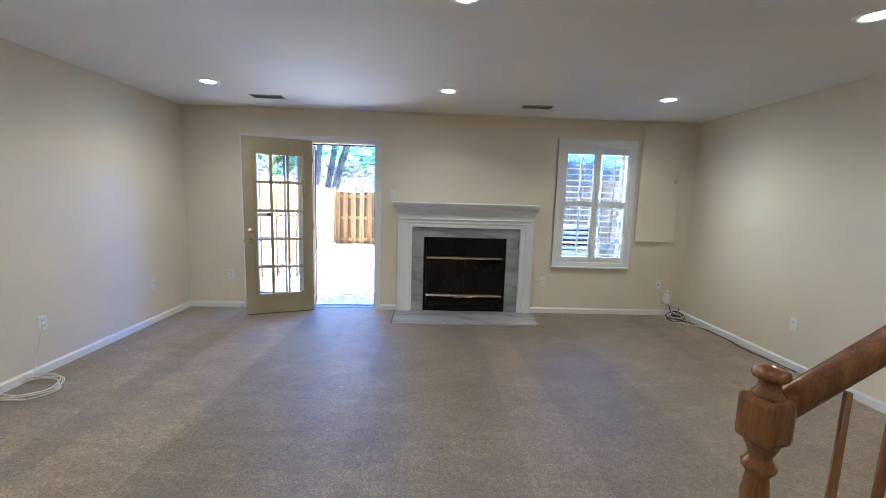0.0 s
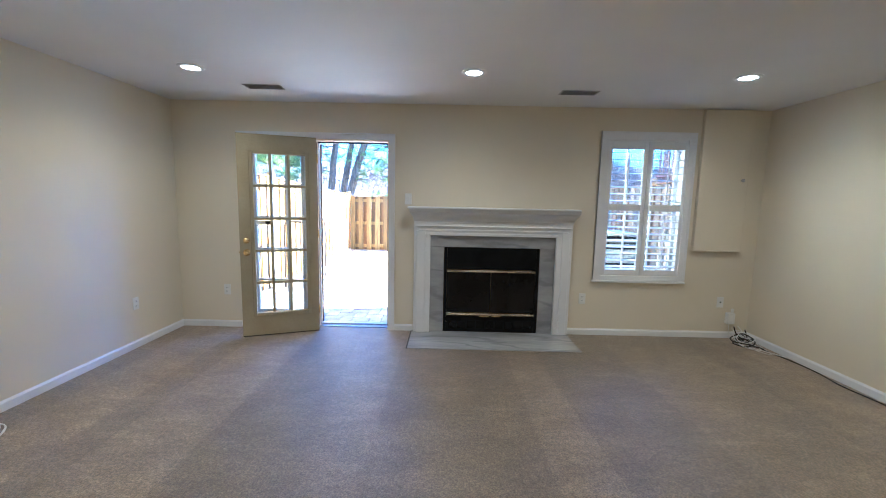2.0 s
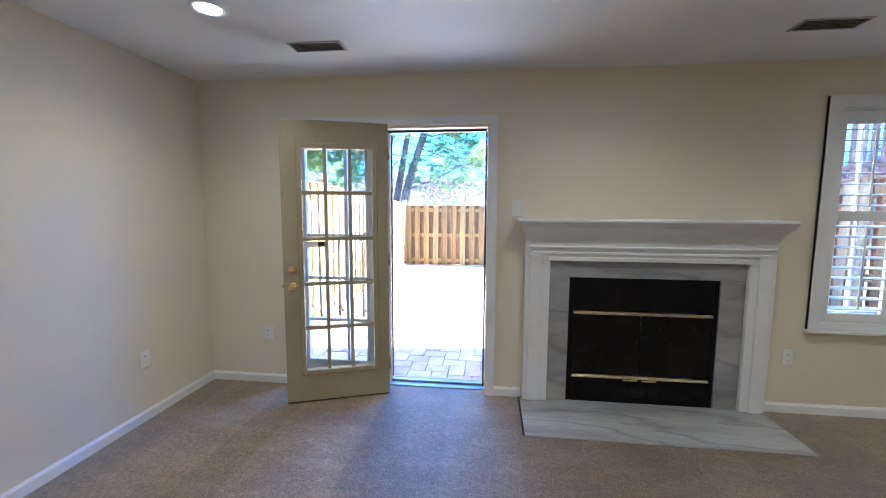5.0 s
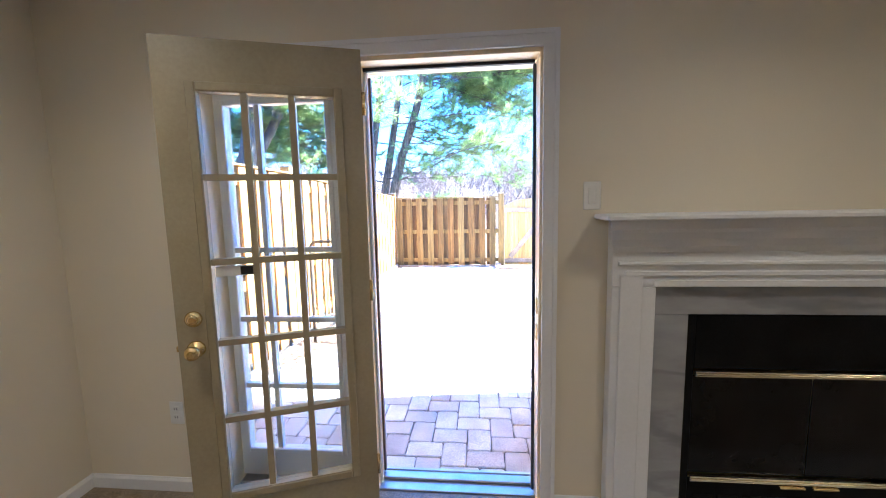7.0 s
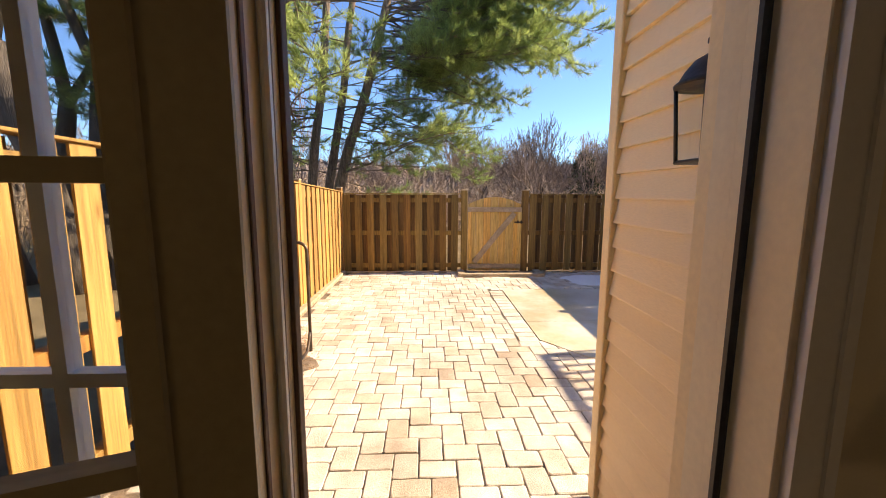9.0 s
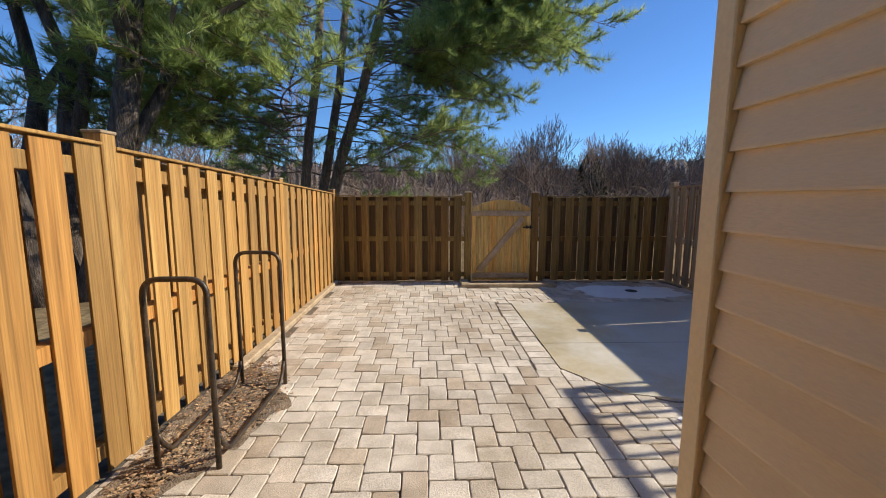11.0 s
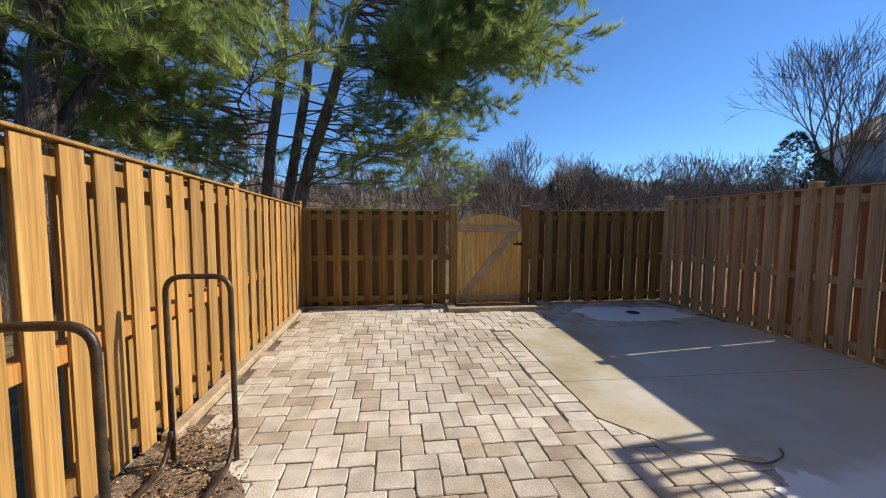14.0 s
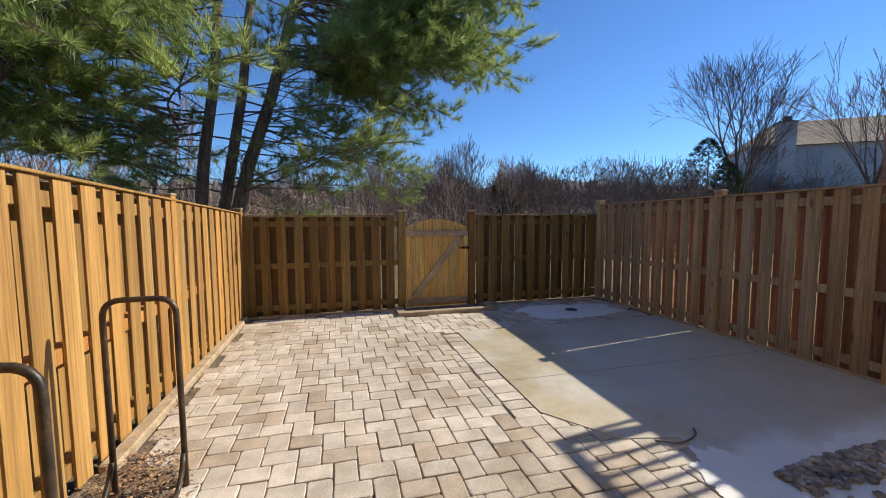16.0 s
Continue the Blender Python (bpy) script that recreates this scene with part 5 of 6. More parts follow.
# ---- snow, stones, drain, leaves ----
def blob(cx, cy, rx, ry, z, h, seed, rings=7, n=180):
    """A thin uneven sheet with a wandering outline."""
    v, f = [(cx, cy, z + h)], []
    for k in range(1, rings + 1):
        for i in range(n):
            a = 2 * math.pi * i / n
            w = 1 + 0.28 * noise.noise(Vector((math.cos(a) * 1.6, math.sin(a) * 1.6, seed))) + 0.11 * noise.noise(Vector((math.cos(a) * 6, math.sin(a) * 6, seed))) + 0.07 * noise.noise(Vector((math.cos(a) * 21, math.sin(a) * 21, seed)))
            t = k / rings
            x, y = cx + rx * w * t * math.cos(a), cy + ry * w * t * math.sin(a)
            v.append((x, y, z + h * (1 - t ** 3) + 0.3 * h * noise.noise(Vector((x * 5, y * 5, seed))) * (1 - t)))
    for i in range(n):
        f.append((0, 1 + i, 1 + (i + 1) % n))
    for k in range(rings - 1):
        for i in range(n):
            a, b = 1 + k * n, 1 + (k + 1) * n
            f.append((a + i, b + i, b + (i + 1) % n, a + (i + 1) % n))
    return v, f


for i, r in enumerate(((2.25, 6.55, 1.3, 0.95, PATIO + 0.007, 0.018), (1.02, 7.30, 0.30, 0.55, PATIO + 0.004, 0.006), (2.45, 11.60, 0.88, 0.52, PATIO + 0.003, 0.006), (2.85, 7.25, 0.55, 0.26, PATIO + 0.007, 0.012))):
    v, f = blob(*r, seed=i * 3.7)
    tagged(part("snow_patch", mesh_of("snow_patch", v, f, SNOW, True), SNOW), "thin patch of melting snow on the ground", "snow", "snow patches", "structure")

drain = thing("floor_drain", (2.47, 11.6, PATIO), "dark round floor drain ringed by snow", "drain")
part("grate", lathe(bmesh.new(), [(0.10, PATIO - 0.01), (0.10, PATIO + 0.014), (0.085, PATIO + 0.016), (0.08, PATIO + 0.010), (0.01, PATIO + 0.010)], 20, Matrix.Translation((2.47, 11.6, 0))), BRONZE, drain)


def pebble_into(v, f, c, r, rn):
    b = len(v)
    s = (r * rn.uniform(0.8, 1.4), r * rn.uniform(0.8, 1.3), r * rn.uniform(0.5, 0.8))
    t = rn.uniform(0, 6.3)
    rows = ((0.55, -0.6), (1.0, 0.0), (0.6, 0.75))
    for rr, z in rows:
        for k in range(6):
            a = t + k * math.pi / 3
            q = 1 + rn.uniform(-0.12, 0.12)
            v.append((c[0] + s[0] * rr * q * math.cos(a), c[1] + s[1] * rr * q * math.sin(a), c[2] + s[2] * (z + 0.5)))
    for k in range(2):
        for i in range(6):
            f.append((b + k * 6 + i, b + k * 6 + (i + 1) % 6, b + (k + 1) * 6 + (i + 1) % 6, b + (k + 1) * 6 + i))
    f.append(tuple(b + 12 + i for i in range(6)))


rp = random.Random(11)
v, f = [], []
for i in range(760):
    u = rp.random()
    x = 1.22 + 2.2 * u
    y = 7.42 + 0.05 * math.sin(u * 5) + 0.04 * u - abs(rp.gauss(0, 0.11))
    pebble_into(v, f, (x, y, PATIO + 0.02), rp.uniform(0.012, 0.03), rp)
for i in range(260):
    pebble_into(v, f, (rp.uniform(1.5, 3.3), rp.uniform(6.7, 7.1), PATIO + 0.03), rp.uniform(0.012, 0.03), rp)
tagged(part("river_stones", mesh_of("river_stones", v, f, STONE, True), STONE), "strip of small river stones half under snow", "stones", "", "stuff")

v, f = [], []
for i in range(2300):
    if i < 1950:
        x, y = rp.gauss(-2.45, 0.2), rp.uniform(6.5, 8.7)
        if x > -2.0 - 0.5 * abs(y - 7.9):
            x = -2.75 + 0.3 * rp.random()
    elif i < 2200:
        x, y = -2.69 + abs(rp.gauss(0, 0.12)), rp.uniform(8.4, 12.3)
    else:
        x, y = rp.uniform(-2.6, 0.2), 12.38 - abs(rp.gauss(0, 0.05))
    z, a, s = PATIO + rp.uniform(0.012, 0.03), rp.uniform(0, 6.3), rp.uniform(0.008, 0.024)
    b = len(v)
    ca, sa = math.cos(a), math.sin(a)
    for px, py, pz in ((-s, 0, 0), (0, -0.45 * s, 0.006), (s, 0, rp.uniform(-0.004, 0.01)), (0, 0.45 * s, 0.004)):
        v.append((x + px * ca - py * sa, y + px * sa + py * ca, z + pz))
    f += [(b, b + 1, b + 3), (b + 1, b + 2, b + 3)]
tagged(part("fallen_leaves", mesh_of("fallen_leaves", v, f, DEAD_LEAF), DEAD_LEAF), "scattered dry brown leaves and wood chips", "leaves", "", "stuff")

twig = cable("fallen_twig", [(0.80, 7.93, PATIO + 0.012), (0.95, 7.86, PATIO + 0.012), (1.12, 7.90, PATIO + 0.02), (1.20, 7.99, PATIO + 0.014)], 0.006, TWIG, "thin fallen twig on the concrete", "twig")

# ---- heat pump and deck next door ----
hp = thing("heat_pump", (2.41, 6.3, PATIO), "grey louvered outdoor heat pump unit beneath the window", "heat pump")
part("casing", boxes((2.09, 6.00, PATIO + 0.05, 2.73, 6.60, 0.985), bevel=0.012), BLACK_METAL, hp)
for i in range(14):
    z = PATIO + 0.09 + i * 0.072
    part("louver", boxes((2.08, 5.985, z, 2.74, 6.615, z + 0.044), bevel=0.004), UNIT_GREY, hp)
part("lid", boxes((2.07, 5.98, 0.986, 2.75, 6.62, 1.03), bevel=0.01), UNIT_GREY, hp)
part("pad", boxes((2.01, 5.92, PATIO - 0.02, 2.81, 6.68, PATIO + 0.05), bevel=0.006), CONCRETE, hp)
post_g = tagged(part("porch_post", boxes((2.89, 5.25, -0.2, 3.0, 5.36, 6.15), bevel=0.006), GREEN_POST), "pale green treated timber post outside the window", "post")

deck = thing("neighbour_deck", (5.4, 7.0, PATIO), "red-stained raised deck with picket railing next door", "deck")
DZ = 1.86
part("platform", boxes((4.25, 5.1, DZ - 0.24, 7.2, 8.68, DZ), bevel=0.01), RED_PAINT, deck)
for x, y in ((4.33, 8.6), (7.1, 8.6), (4.33, 5.3), (7.1, 5.3), (5.7, 8.6)):
    part("post", boxes((x - 0.05, y - 0.05, -0.3, x + 0.05, y + 0.05, DZ - 0.241), bevel=0.006), RED_PAINT, deck)
for r in ((4.25, 5.1, DZ + 0.86, 4.34, 8.68, DZ + 0.90), (4.341, 8.59, DZ + 0.86, 7.2, 8.68, DZ + 0.90), (4.27, 5.1, DZ + 0.10, 4.32, 8.66, DZ + 0.17), (4.341, 8.61, DZ + 0.10, 7.2, 8.66, DZ + 0.17)):
    part("rail", boxes(r, bevel=0.004), RED_PAINT, deck)
for i in range(24):
    y = 5.2 + i * 0.15
    part("picket", boxes((4.325, y, DZ + 0.0, 4.36, y + 0.04, DZ + 0.86)), RED_PAINT, deck)
for i in range(19):
    x = 4.42 + i * 0.15
    part("picket", boxes((x, 8.57, DZ + 0.0, x + 0.04, 8.605, DZ + 0.86)), RED_PAINT, deck)


# ---- trees ----
def limb_path(p, d, length, n, wander, droop, rn):
    pts, d = [Vector(p)], Vector(d).normalized()
    for i in range(n):
        d = (d + Vector((rn.uniform(-1, 1), rn.uniform(-1, 1), rn.uniform(-1, 1))) * wander + Vector((0, 0, droop))).normalized()
        pts.append(pts[-1] + d * length / n)
    return pts


def forking(v, f, tv, tf, p, d, length, r, level, rn, twig_r, splits, lift, wide):
    """A bare limb that forks again and again into a fan of fine twigs."""
    last = level >= len(splits)
    n = 4 if level == 0 else (3 if level < 3 else (1 if last else 2))
    pts = limb_path(p, d, length, n, 0.05 + 0.03 * level, lift * (0.3 if level == 0 else 1.0), rn)
    rad = [max(twig_r, r * (1 - 0.36 * i / n)) for i in range(n + 1)]
    tube_into(*((v, f) if level < 2 else (tv, tf)), pts, rad, 9 if level == 0 else (6 if level < 2 else (4 if level < 3 else 3)))
    if last:
        return
    k = splits[level]
    spin = rn.uniform(0, 6.283)
    for i in range(k):
        t = 1.0 if i < 2 else rn.uniform(0.35, 0.95)
        j = min(int(t * n), n - 1)
        q = pts[j].lerp(pts[j + 1], t * n - j)
        ax = (pts[j + 1] - pts[j]).normalized()
        side = ax.orthogonal().normalized()
        side.rotate(Matrix.Rotation(spin + 6.283 * i / k + rn.uniform(-0.5, 0.5), 3, ax))
        forking(v, f, tv, tf, q, ax + side * wide * rn.uniform(0.55, 1.25), length * rn.uniform(0.56, 0.84), max(twig_r, rad[j] * (0.72 if i == 0 else 0.58)), level + 1, rn, twig_r, splits, lift, wide)


def bare_tree(name, seed, height, r, label, twig_r=0.012, splits=(4, 3, 3, 3, 3), lean=(0, 0), stems=1, lift=0.07, wide=0.5, material=None, group="bare winter trees"):
    rn = random.Random(seed)
    root = thing(name, (0, 0, 0), label, "tree", group)
    v, f, tv, tf = [], [], [], []
    for s in range(stems):
        a = 6.283 * s / max(stems, 1) + seed
        dx, dy = (0.22 * math.cos(a), 0.22 * math.sin(a)) if stems > 1 else (0, 0)
        forking(v, f, tv, tf, (dx, dy, -0.4), (lean[0] + dx * 1.2, lean[1] + dy * 1.2, 1), height * 0.29, r, 0, rn, twig_r, splits, lift, wide)
    part("trunk", mesh_of("trunk", v, f, BARK, True), BARK, root)
    part("crown", mesh_of("crown", tv, tf, material or TWIG), TWIG, root, "fine leafless twigs")
    return root


def at(ob, x, y, turn=0.0, scale=1.0, z=-0.2):
    ob.matrix_basis = Matrix.Translation((x, y, z)) @ Matrix.Rotation(turn, 4, "Z") @ Matrix.Scale(scale, 4)


kinds = [bare_tree("bare_tree", 21 + i, 8.6, 0.11, "bare grey-brown winter tree behind the yard", twig_r=0.013, splits=(4, 3, 3, 3, 3), lift=(0.10, 0.05, 0.14, 0.08, 0.02)[i], wide=(0.46, 0.62, 0.36, 0.52, 0.66)[i]) for i in range(5)]
rt = random.Random(5)
spots = [(-36 + i * 0.70 + rt.uniform(-0.6, 0.6), rt.uniform(25, 56)) for i in range(118)]
spots += [(rt.uniform(-5, 20), rt.uniform(23, 36)) for i in range(42)]
spots += [(rt.uniform(9, 44), rt.uniform(30, 50)) for i in range(46)]
for k, (x, y) in enumerate(spots):
    m = Matrix.Translation((x, y, -0.3)) @ Matrix.Rotation(rt.uniform(0, 6.28), 4, "Z")
    sc = rt.uniform(0.62, 1.0) * (0.60 + 0.44 * y / 50)
    src = kinds[k % 5]
    if k < 5:
        src.matrix_basis = m
    else:
        copy_thing(src, m).scale = (sc, sc, sc)
# tall bare trees towards the far house
spreading = bare_tree("spreading_tree", 64, 12.2, 0.19, "tall spreading bare tree near the grey house", twig_r=0.0085, splits=(5, 4, 4, 3, 3, 3), lift=0.06, wide=0.40)
at(spreading, 25.8, 27.7, 0.4, 1.22)
vase = bare_tree("vase_shaped_tree", 69, 12.8, 0.15, "tall vase-shaped bare tree in front of the grey house", twig_r=0.0105, splits=(4, 3, 3, 3, 3), lift=0.09, wide=0.36, stems=3)
at(vase, 28.0, 20.8, 0.9, 1.0)
for k, (x, y, sc) in enumerate(((29.2, 39.1, 1.05), (12.5, 36.0, 0.92), (0.6, 33.0, 0.98), (2.4, 37.0, 0.95))):
    t = copy_thing(kinds[(k * 2 + 1) % 5], Matrix.Translation((x, y, -0.3)) @ Matrix.Rotation(k * 1.7, 4, "Z"))
    t.scale = (sc, sc, sc)

for k, (x, y, sc) in enumerate(((-9.5, 20.0, 0.8), (-12.5, 22.5, 0.9), (-7.2, 23.0, 0.85), (-15.5, 19.0, 0.85), (-18.0, 24.0, 0.95), (-11.0, 26.5, 0.9))):
    t = copy_thing(kinds[k % 5], Matrix.Translation((x, y, -0.3)) @ Matrix.Rotation(k * 2.1, 4, "Z"))
    t.scale = (sc, sc, sc)

# large dark maples beyond the left fence
big = bare_tree("maple_tree", 77, 15.0, 0.27, "large dark multi-stemmed bare tree beyond the fence", twig_r=0.010, splits=(3, 3, 3, 3, 2), stems=3, lift=0.06, wide=0.5, group="large maples")
at(big, -6.9, 11.6, 0.6)
big2 = bare_tree("maple_tree", 81, 14.0, 0.24, "large dark bare tree beyond the fence", twig_r=0.010, splits=(3, 3, 3, 3, 2), stems=2, lift=0.06, wide=0.5, group="large maples")
at(big2, -8.6, 12.2, 2.2)

# wooded rise that closes the distance
v, f = [], []
N = 700
for k in range(3):
    for i in range(N + 1):
        a = radians(-100 + 200 * i / N)
        j = i * 120 / N
        d = 62 + k * 9
        h = (0, 0.75, 1.0)[k] * (7.5 + 1.5 * noise.noise(Vector((j * 0.11, 0, 2))) + 0.7 * noise.noise(Vector((j * 0.9, k, 5))) + 1.2 * noise.noise(Vector((i * 0.83, k, 8))))
        v.append((d * math.sin(a), d * math.cos(a), -0.5 + h))
for k in range(2):
    for i in range(N):
        a, b = k * (N + 1) + i, (k + 1) * (N + 1) + i
        f.append((a, a + 1, b + 1, b))
tagged(part("wooded_ridge", mesh_of("wooded_ridge", v, f, FAR_WOODS), FAR_WOODS), "low brown wooded rise in the distance", "hillside", "", "structure")

# low brush in front of the wood
v, f = [], []
rb = random.Random(9)
for i in range(8400):
    x, y = (rb.uniform(-26, 42), rb.uniform(19.0, 36)) if i < 6600 else (rb.uniform(-24, -5.5), rb.uniform(14.5, 25))
    h = rb.uniform(1.0, 3.1) * (0.7 + 0.5 * noise.noise(Vector((x * 0.25, y * 0.2, 3))))
    pts = limb_path((x, y, -0.25), (rb.uniform(-0.5, 0.5), rb.uniform(-0.5, 0.5), 1), h, 4, 0.2, 0.0, rb)
    tube_into(v, f, pts, [0.016, 0.013, 0.011, 0.009, 0.006], 3)
    for k in range(5):
        q = pts[rb.randint(1, 4)]
        tube_into(v, f, limb_path(q, (rb.uniform(-1, 1), rb.uniform(-1, 1), rb.uniform(0, 0.9)), h * 0.4, 2, 0.3, 0.0, rb), [0.009, 0.007, 0.005], 3)
tagged(part("thicket", mesh_of("thicket", v, f, THICKET), THICKET), "dense tangle of bare brown brush", "brush", "", "stuff")


def tuft_into(v, f, p, d, rn, length=0.26, count=17, w=0.013):
    """A spray of long needles about d."""
    d = d.normalized()
    for k in range(count):
        e = (d * 0.8 + Vector((rn.uniform(-1, 1), rn.uniform(-1, 1), rn.uniform(-0.75, 0.9))) * 0.75).normalized()
        s = e.cross(Vector((rn.uniform(-1, 1), rn.uniform(-1, 1), 1))).normalized() * w * 0.5
        ln = length * rn.uniform(0.65, 1.15)
        b = len(v)
        v += [p - s, p + s, p + e * ln]
        f.append((b, b + 1, b + 2))


def pine(name, trunks, limbs, label, material, seed):
    rn = random.Random(seed)
    root = thing(name, trunks[0][0], label, "tree")
    wv, wf, nv, nf = [], [], [], []
    for base, tip, r in trunks:
        base, tip = Vector(base), Vector(tip)
        pts = [base.lerp(tip, t / 8) + Vector((noise.noise(base + Vector((0, 0, t))) * 0.12, noise.noise(base + Vector((5, 0, t))) * 0.12, 0)) for t in range(9)]
        tube_into(wv, wf, pts, [r * (1 - 0.75 * t / 8) for t in range(9)], 10)
    part("trunk", mesh_of("trunk", wv, wf, PINE_BARK, True), PINE_BARK, root)
    bv, bf = [], []
    for p, d, ln, bare, dens in limbs:
        pts = limb_path(p, d, ln, 7, 0.19, 0.0, rn)
        tube_into(bv, bf, pts, [0.021 * (1 - 0.85 * i / 7) * min(1.0, ln / 4.5) ** 1.5 + 0.004 for i in range(8)], 5)
        n2 = int(ln * 6.0 * dens)
        for i in range(n2):
            t = bare + (1 - bare) * (i + rn.random()) / max(n2, 1)
            j = min(int(t * 7), 6)
            q = pts[j].lerp(pts[j + 1], t * 7 - j)
            ax = (pts[j + 1] - pts[j]).normalized()
            side = Vector((-ax.y, ax.x, 0)).normalized() * rn.choice((-1, 1))
            l2 = rn.uniform(0.5, 1.0) * (0.45 + 0.16 * ln) * (1.1 - 0.55 * t)
            sub = limb_path(q, ax * 0.6 + side * rn.uniform(0.4, 1.0) + Vector((0, 0, rn.uniform(-0.45, 0.75))), l2, 4, 0.18, 0.02, rn)
            tube_into(bv, bf, sub, [0.008, 0.007, 0.006, 0.005, 0.004], 3)
            m = max(3, int(l2 / 0.085))
            for k in range(m):
                s = 0.25 + 0.75 * (k + rn.random()) / m
                jj = min(int(s * 4), 3)
                c = sub[jj].lerp(sub[jj + 1], s * 4 - jj)
                dd = sub[jj + 1] - sub[jj] + Vector((rn.uniform(-0.3, 0.3), rn.uniform(-0.3, 0.3), rn.uniform(-0.05, 0.35))) * l2 * 0.25
                tuft_into(nv, nf, c, dd, rn)
    part("limb_frame", mesh_of("limb_frame", bv, bf, PINE_BARK), PINE_BARK, root)
    part("needles", mesh_of("needles", nv, nf, material), material, root, "long soft green needles")
    return root


rl = random.Random(31)
STEMS = (((-4.02, 15.45, -0.3), (-0.55, 15.2, 11.5), 0.165), ((-4.10, 15.7, -0.3), (-2.15, 15.9, 12.0), 0.14), ((-4.42, 15.4, -0.3), (-2.80, 15.3, 12.5), 0.14))


def on_stem(k, z):
    a, b = Vector(STEMS[k][0]), Vector(STEMS[k][1])
    return a.lerp(b, (z - a.z) / (b.z - a.z))


limbs = []
for i in range(38):     # the broad side over the yard, longer with height
    z = rl.uniform(4.4, 7.4)
    a = rl.uniform(-0.38, 0.8)
    ln = min(6.4, 3.0 + (z - 4.2) * 1.35) * rl.uniform(0.6, 1.0)
    limbs.append((on_stem(rl.choice((0, 0, 1)), z), (math.cos(a), math.sin(a), rl.uniform(-0.32, 0.28)), ln, 0.25, 1.1))
for i in range(18):     # the long boughs that hang towards the yard
    z = rl.uniform(4.3, 6.6)
    a = rl.uniform(-0.35, 0.35)
    limbs.append((on_stem(0, z), (math.cos(a), math.sin(a), rl.uniform(-0.06, 0.14)), (3.1 + 1.35 * (z - 4.2)) * rl.uniform(0.8, 1.0), 0.28, 1.2))
for i in range(12):     # short boughs of the thin top
    z = rl.uniform(8.0, 11.2)
    a = rl.uniform(0, 6.283)
    limbs.append((on_stem(rl.randint(0, 2), z), (math.cos(a), math.sin(a), rl.uniform(0.0, 0.5)), rl.uniform(0.9, 1.8), 0.1, 1.0))
for i in range(40):     # thin lower branches with few needles
    z = rl.uniform(1.9, 4.9)
    a = rl.uniform(-1.2, 0.8)
    limbs.append((on_stem(rl.randint(0, 1), z), (math.cos(a), math.sin(a), rl.uniform(-0.40, 0.35)), rl.uniform(1.2, 4.4), 0.35, rl.choice((0.25, 0.4, 0.7))))
for i in range(40):     # away from the yard and towards the fence, down low
    z = 2.0 + 5.0 * rl.random()
    a = rl.uniform(1.9, 4.4)
    limbs.append((on_stem(rl.choice((1, 2, 2)), z), (math.cos(a), math.sin(a), rl.uniform(-0.25, 0.35)), rl.uniform(1.8, 4.6), 0.3, 0.85))
for i in range(22):     # sunlit boughs that reach over the long fence
    p = on_stem(2, 2.3 + 0.14 * i) + Vector((-0.4, -0.4, 0.0))
    limbs.append((p, (rl.uniform(-1.0, 0.22), -1.0, rl.uniform(-0.08, 0.16)), rl.uniform(2.8, 4.2), 0.35, 1.0))
for i in range(16):     # and further along it, in front of the maples
    p = on_stem(2, 3.0 + 0.16 * i) + Vector((-0.6, -0.4, 0.0))
    limbs.append((p, (-1.0, rl.uniform(-1.0, -0.45), rl.uniform(-0.08, 0.14)), rl.uniform(3.4, 5.2), 0.4, 1.0))
pine("pine_tree", STEMS, limbs, "tall three-stemmed white pine beyond the fence", NEEDLE, 17)


def cedar(x, y, h, r, seed):
    rn = random.Random(seed)
    root = thing("cedar_tree", (x, y, -0.2), "small dark conical evergreen in the wood", "tree", "evergreens")
    wv, wf, nv, nf = [], [], [], []
    tube_into(wv, wf, [Vector((x, y, -0.3)), Vector((x + 0.1, y, h * 0.95))], [0.09, 0.02], 6)
    for i in range(int(520 * h / 4)):
        t = rn.random() ** 0.8
        a, q = rn.uniform(0, 6.283), r * (1 - t) ** 0.6 * (0.55 + 0.45 * rn.random())
        p = Vector((x + q * math.cos(a), y + q * math.sin(a), 0.3 + t * h))
        tuft_into(nv, nf, p, Vector((math.cos(a), math.sin(a), 0.5)), rn, 0.30, 14, 0.028)
    part("trunk", mesh_of("trunk", wv, wf, BARK), BARK, root)
    part("crown", mesh_of("crown", nv, nf, CEDAR), CEDAR, root)


for r in ((8.6, 28.9, 3.7, 1.5, 2), (21.8, 26.6, 6.0, 2.9, 3), (23.8, 26.9, 4.6, 2.2, 4)):
    cedar(*r)

# ---- house beyond the right-hand fence ----
far = thing("far_house", (34.9, 34.2, -0.2), "grey-sided neighbouring house with broad exterior chimney", "house")
yaw = Matrix.Translation((34.9, 34.2, 0)) @ Matrix.Rotation(radians(-36), 4, "Z")
part("wall", boxes((0, 0, -0.3, 14.0, 8.0, 7.6), m=yaw), HOUSE_GREY, far)
bm = bmesh.new()
vs = [bm.verts.new(yaw @ Vector(p)) for p in ((-0.3, -0.5, 7.5), (14.3, -0.5, 7.5), (14.3, 8.5, 7.5), (-0.3, 8.5, 7.5), (3.0, 4.0, 10.3), (13.5, 4.0, 10.3))]
for q in ((0, 1, 5, 4), (2, 3, 4, 5), (1, 2, 5), (3, 0, 4), (0, 3, 2, 1)):
    bm.faces.new([vs[i] for i in q])
part("roof", bm, ROOF_TAN, far, "tan shingled roof")
ch = part("chimney", boxes((1.55, -0.95, -0.3, 3.3, -0.01, 4.6), (1.7, -0.95, 4.6, 3.15, -0.01, 5.3), (1.85, -0.95, 5.3, 3.05, -0.01, 9.4), m=yaw), HOUSE_GREY, far)
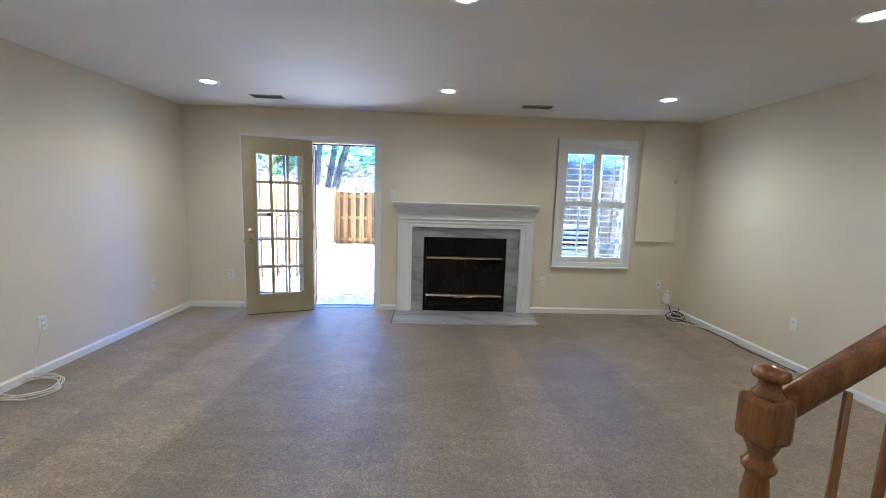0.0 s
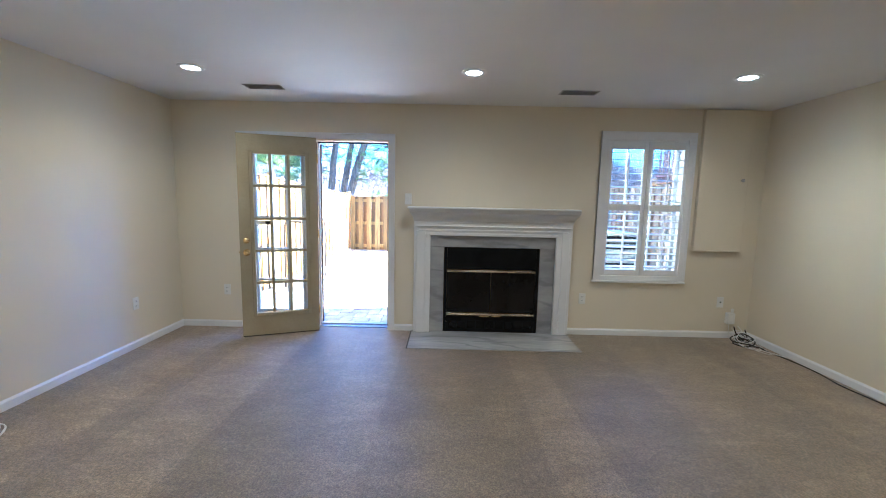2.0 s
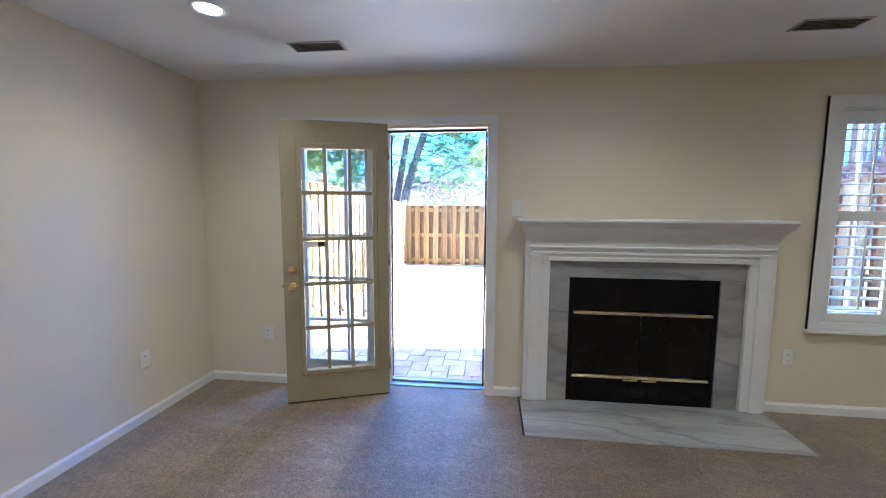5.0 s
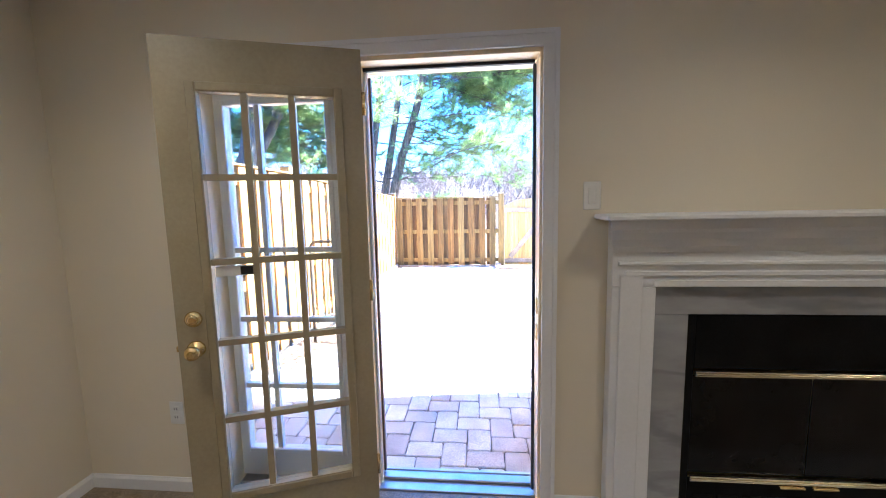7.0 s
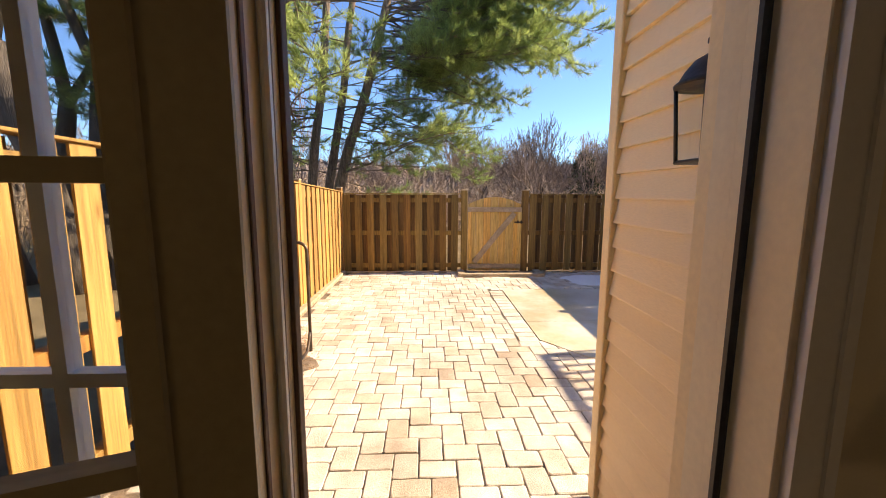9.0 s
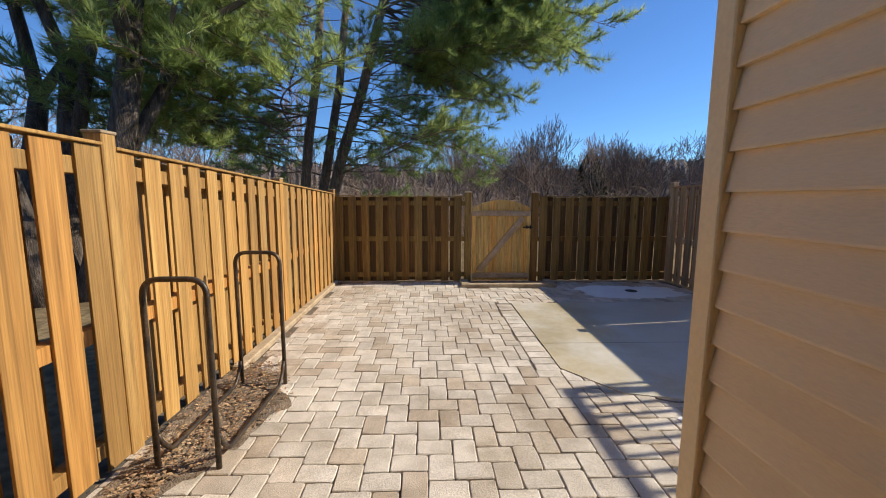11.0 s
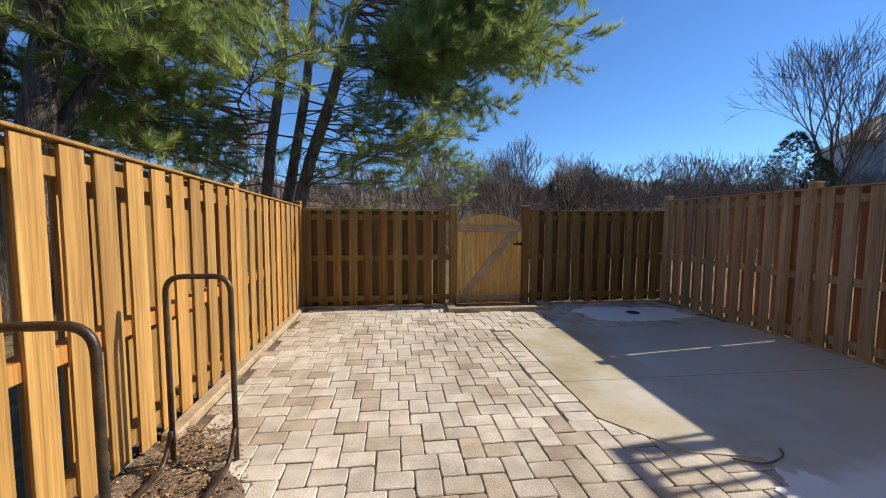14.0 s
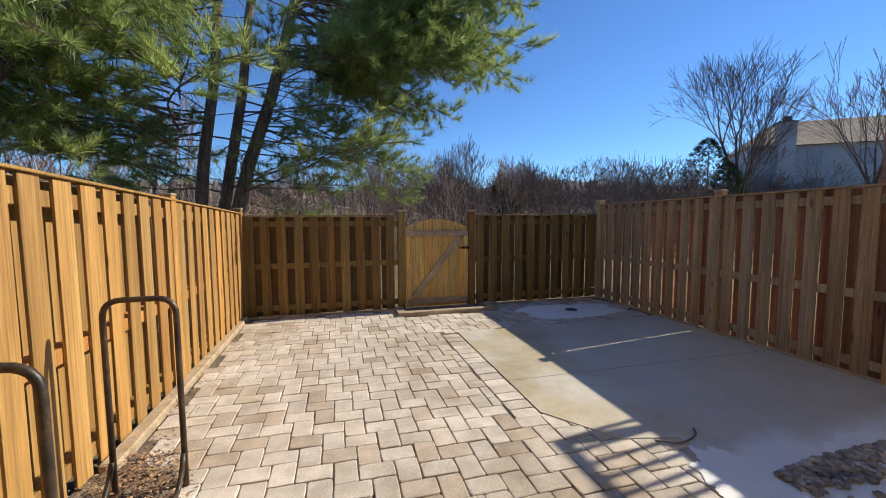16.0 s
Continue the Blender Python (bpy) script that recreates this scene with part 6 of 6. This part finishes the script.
part("chimney_cap", boxes((1.78, -1.02, 9.4, 3.12, 0.03, 9.52), (2.2, -0.72, 9.52, 2.75, -0.2, 9.95), m=yaw), BARK, ch)
for x, z in ((0.35, 3.6), (4.2, 5.6), (7.6, 5.6), (10.5, 5.6), (0.35, 5.9), (4.4, 3.2), (8.0, 3.2)):
    w = part("window", boxes((x, -0.06, z, x + 1.1, 0.02, z + 1.5), m=yaw), HOUSE_GREY, far)
    part("pane", boxes((x + 0.08, -0.075, z + 0.08, x + 0.52, -0.061, z + 1.42), (x + 0.58, -0.075, z + 0.08, x + 1.02, -0.061, z + 1.42), m=yaw), HOUSE_PANE, w)


# ---- pavers, herringbone of two turns ----
PL, PW, GAP = 0.229, 0.152, 0.007


def paver_shape(lx, ly, rn, h=0.06, c=0.0055):
    """A tumbled paver: worn corners, sides that are not quite straight, a sunken arris."""
    a, b, k = lx / 2 - GAP / 2, ly / 2 - GAP / 2, 0.010
    ring = []
    for s, t in ((-1, -1), (1, -1), (1, 1), (-1, 1)):
        w = k * rn.uniform(0.5, 1.5)
        one, two = (s * a, t * (b - w)), (s * (a - w), t * b)
        ring += [one, two] if s * t > 0 else [two, one]
        ring.append((a * (0, 1, 0, -1)[len(ring) // 3], b * (-1, 0, 1, 0)[len(ring) // 3]))
    ring = [(x + rn.uniform(-0.0028, 0.0028), y + rn.uniform(-0.0028, 0.0028)) for x, y in ring]
    n = len(ring)
    v = [(x, y, -h) for x, y in ring] + [(x, y, -c * rn.uniform(0.6, 1.1)) for x, y in ring]
    v += [(x * (1 - c / a), y * (1 - c / b), rn.uniform(-0.0012, 0.0006)) for x, y in ring]
    f = [tuple(range(2 * n, 3 * n))]
    for q in (0, n):
        f += [(q + i, q + (i + 1) % n, q + n + (i + 1) % n, q + n + i) for i in range(n)]
    return v, f


def paved(x, y):
    if y < 5.10 or y > 12.40 or x < -2.80 or x > 3.5:
        return False
    if y > 8.45 and x < -2.68:
        return False
    if 11.93 < y and -0.44 < x < 1.32:
        return False
    if x > 1.12 and y < 7.95:
        return False
    if x > 0.0 and 8.46 < y < 10.86:
        return False
    return not (x > 0.75 and 7.9 < y < 8.5) and not (x > CHX - 0.02 and y < CHY)


patio = thing("patio", (-1.2, 8.0, PATIO), "grey rectangular concrete pavers in herringbone bond", "patio", "", "structure")
rq = random.Random(23)
shapes = [[mesh_of("paver", *paver_shape(*size, rq), PAVER) for _ in range(8)] for size in ((PL, PW), (PW, PL))]
spots = [(8.56 + i * (PW + 0.003), 0.118, 0) for i in range(15)]     # border course along the slab
cut = []
for i in range(-90, 140):
    for j in range(-60, 60):
        ox, oy = i * PW - j * PL - 1.0, i * PW + j * PL + 6.0
        for kind, cx, cy in ((0, ox + PL / 2, oy + PW / 2), (1, ox + PW / 2, oy + PW + PL / 2)):
            half = (PL, PW)[kind] / 2
            if 8.46 < cy < 10.86 and cx - half < 0.0 < cx + half:      # cut to meet the border course
                if cx - half < -0.035:
                    cut.append(((cx - half) / 2, cy, half - cx, (PW, PL)[kind]))
            elif paved(cx, cy):
                spots.append((cy, cx, kind))
spots.sort()
near = [s for s in spots if s[0] < 8.5 and s[1] > -2.4][:300]
chosen = set(near)
v, f = [], []
for cy, cx, kind in spots:
    m = Matrix.Translation((cx, cy, PATIO + rq.uniform(-0.004, 0.003))) @ Euler((rq.uniform(-0.008, 0.008), rq.uniform(-0.008, 0.008), rq.uniform(-0.012, 0.012))).to_matrix().to_4x4()
    if (cy, cx, kind) in chosen:
        piece("paver", rq.choice(shapes[kind]), patio, m)
    else:
        pv, pf = paver_shape(*((PL, PW) if kind == 0 else (PW, PL)), rq)
        b = len(v)
        v += [m @ Vector(p) for p in pv]
        f += [tuple(b + k for k in q) for q in pf]
for cx, cy, lx, ly in cut:
    pv, pf = paver_shape(lx, ly, rq)
    b = len(v)
    v += [(x + cx, y + cy, z + PATIO) for x, y, z in pv]
    f += [tuple(b + k for k in q) for q in pf]
tagged(part("far_pavers", mesh_of("far_pavers", v, f, PAVER_FAR), PAVER_FAR, patio), kind="stuff")
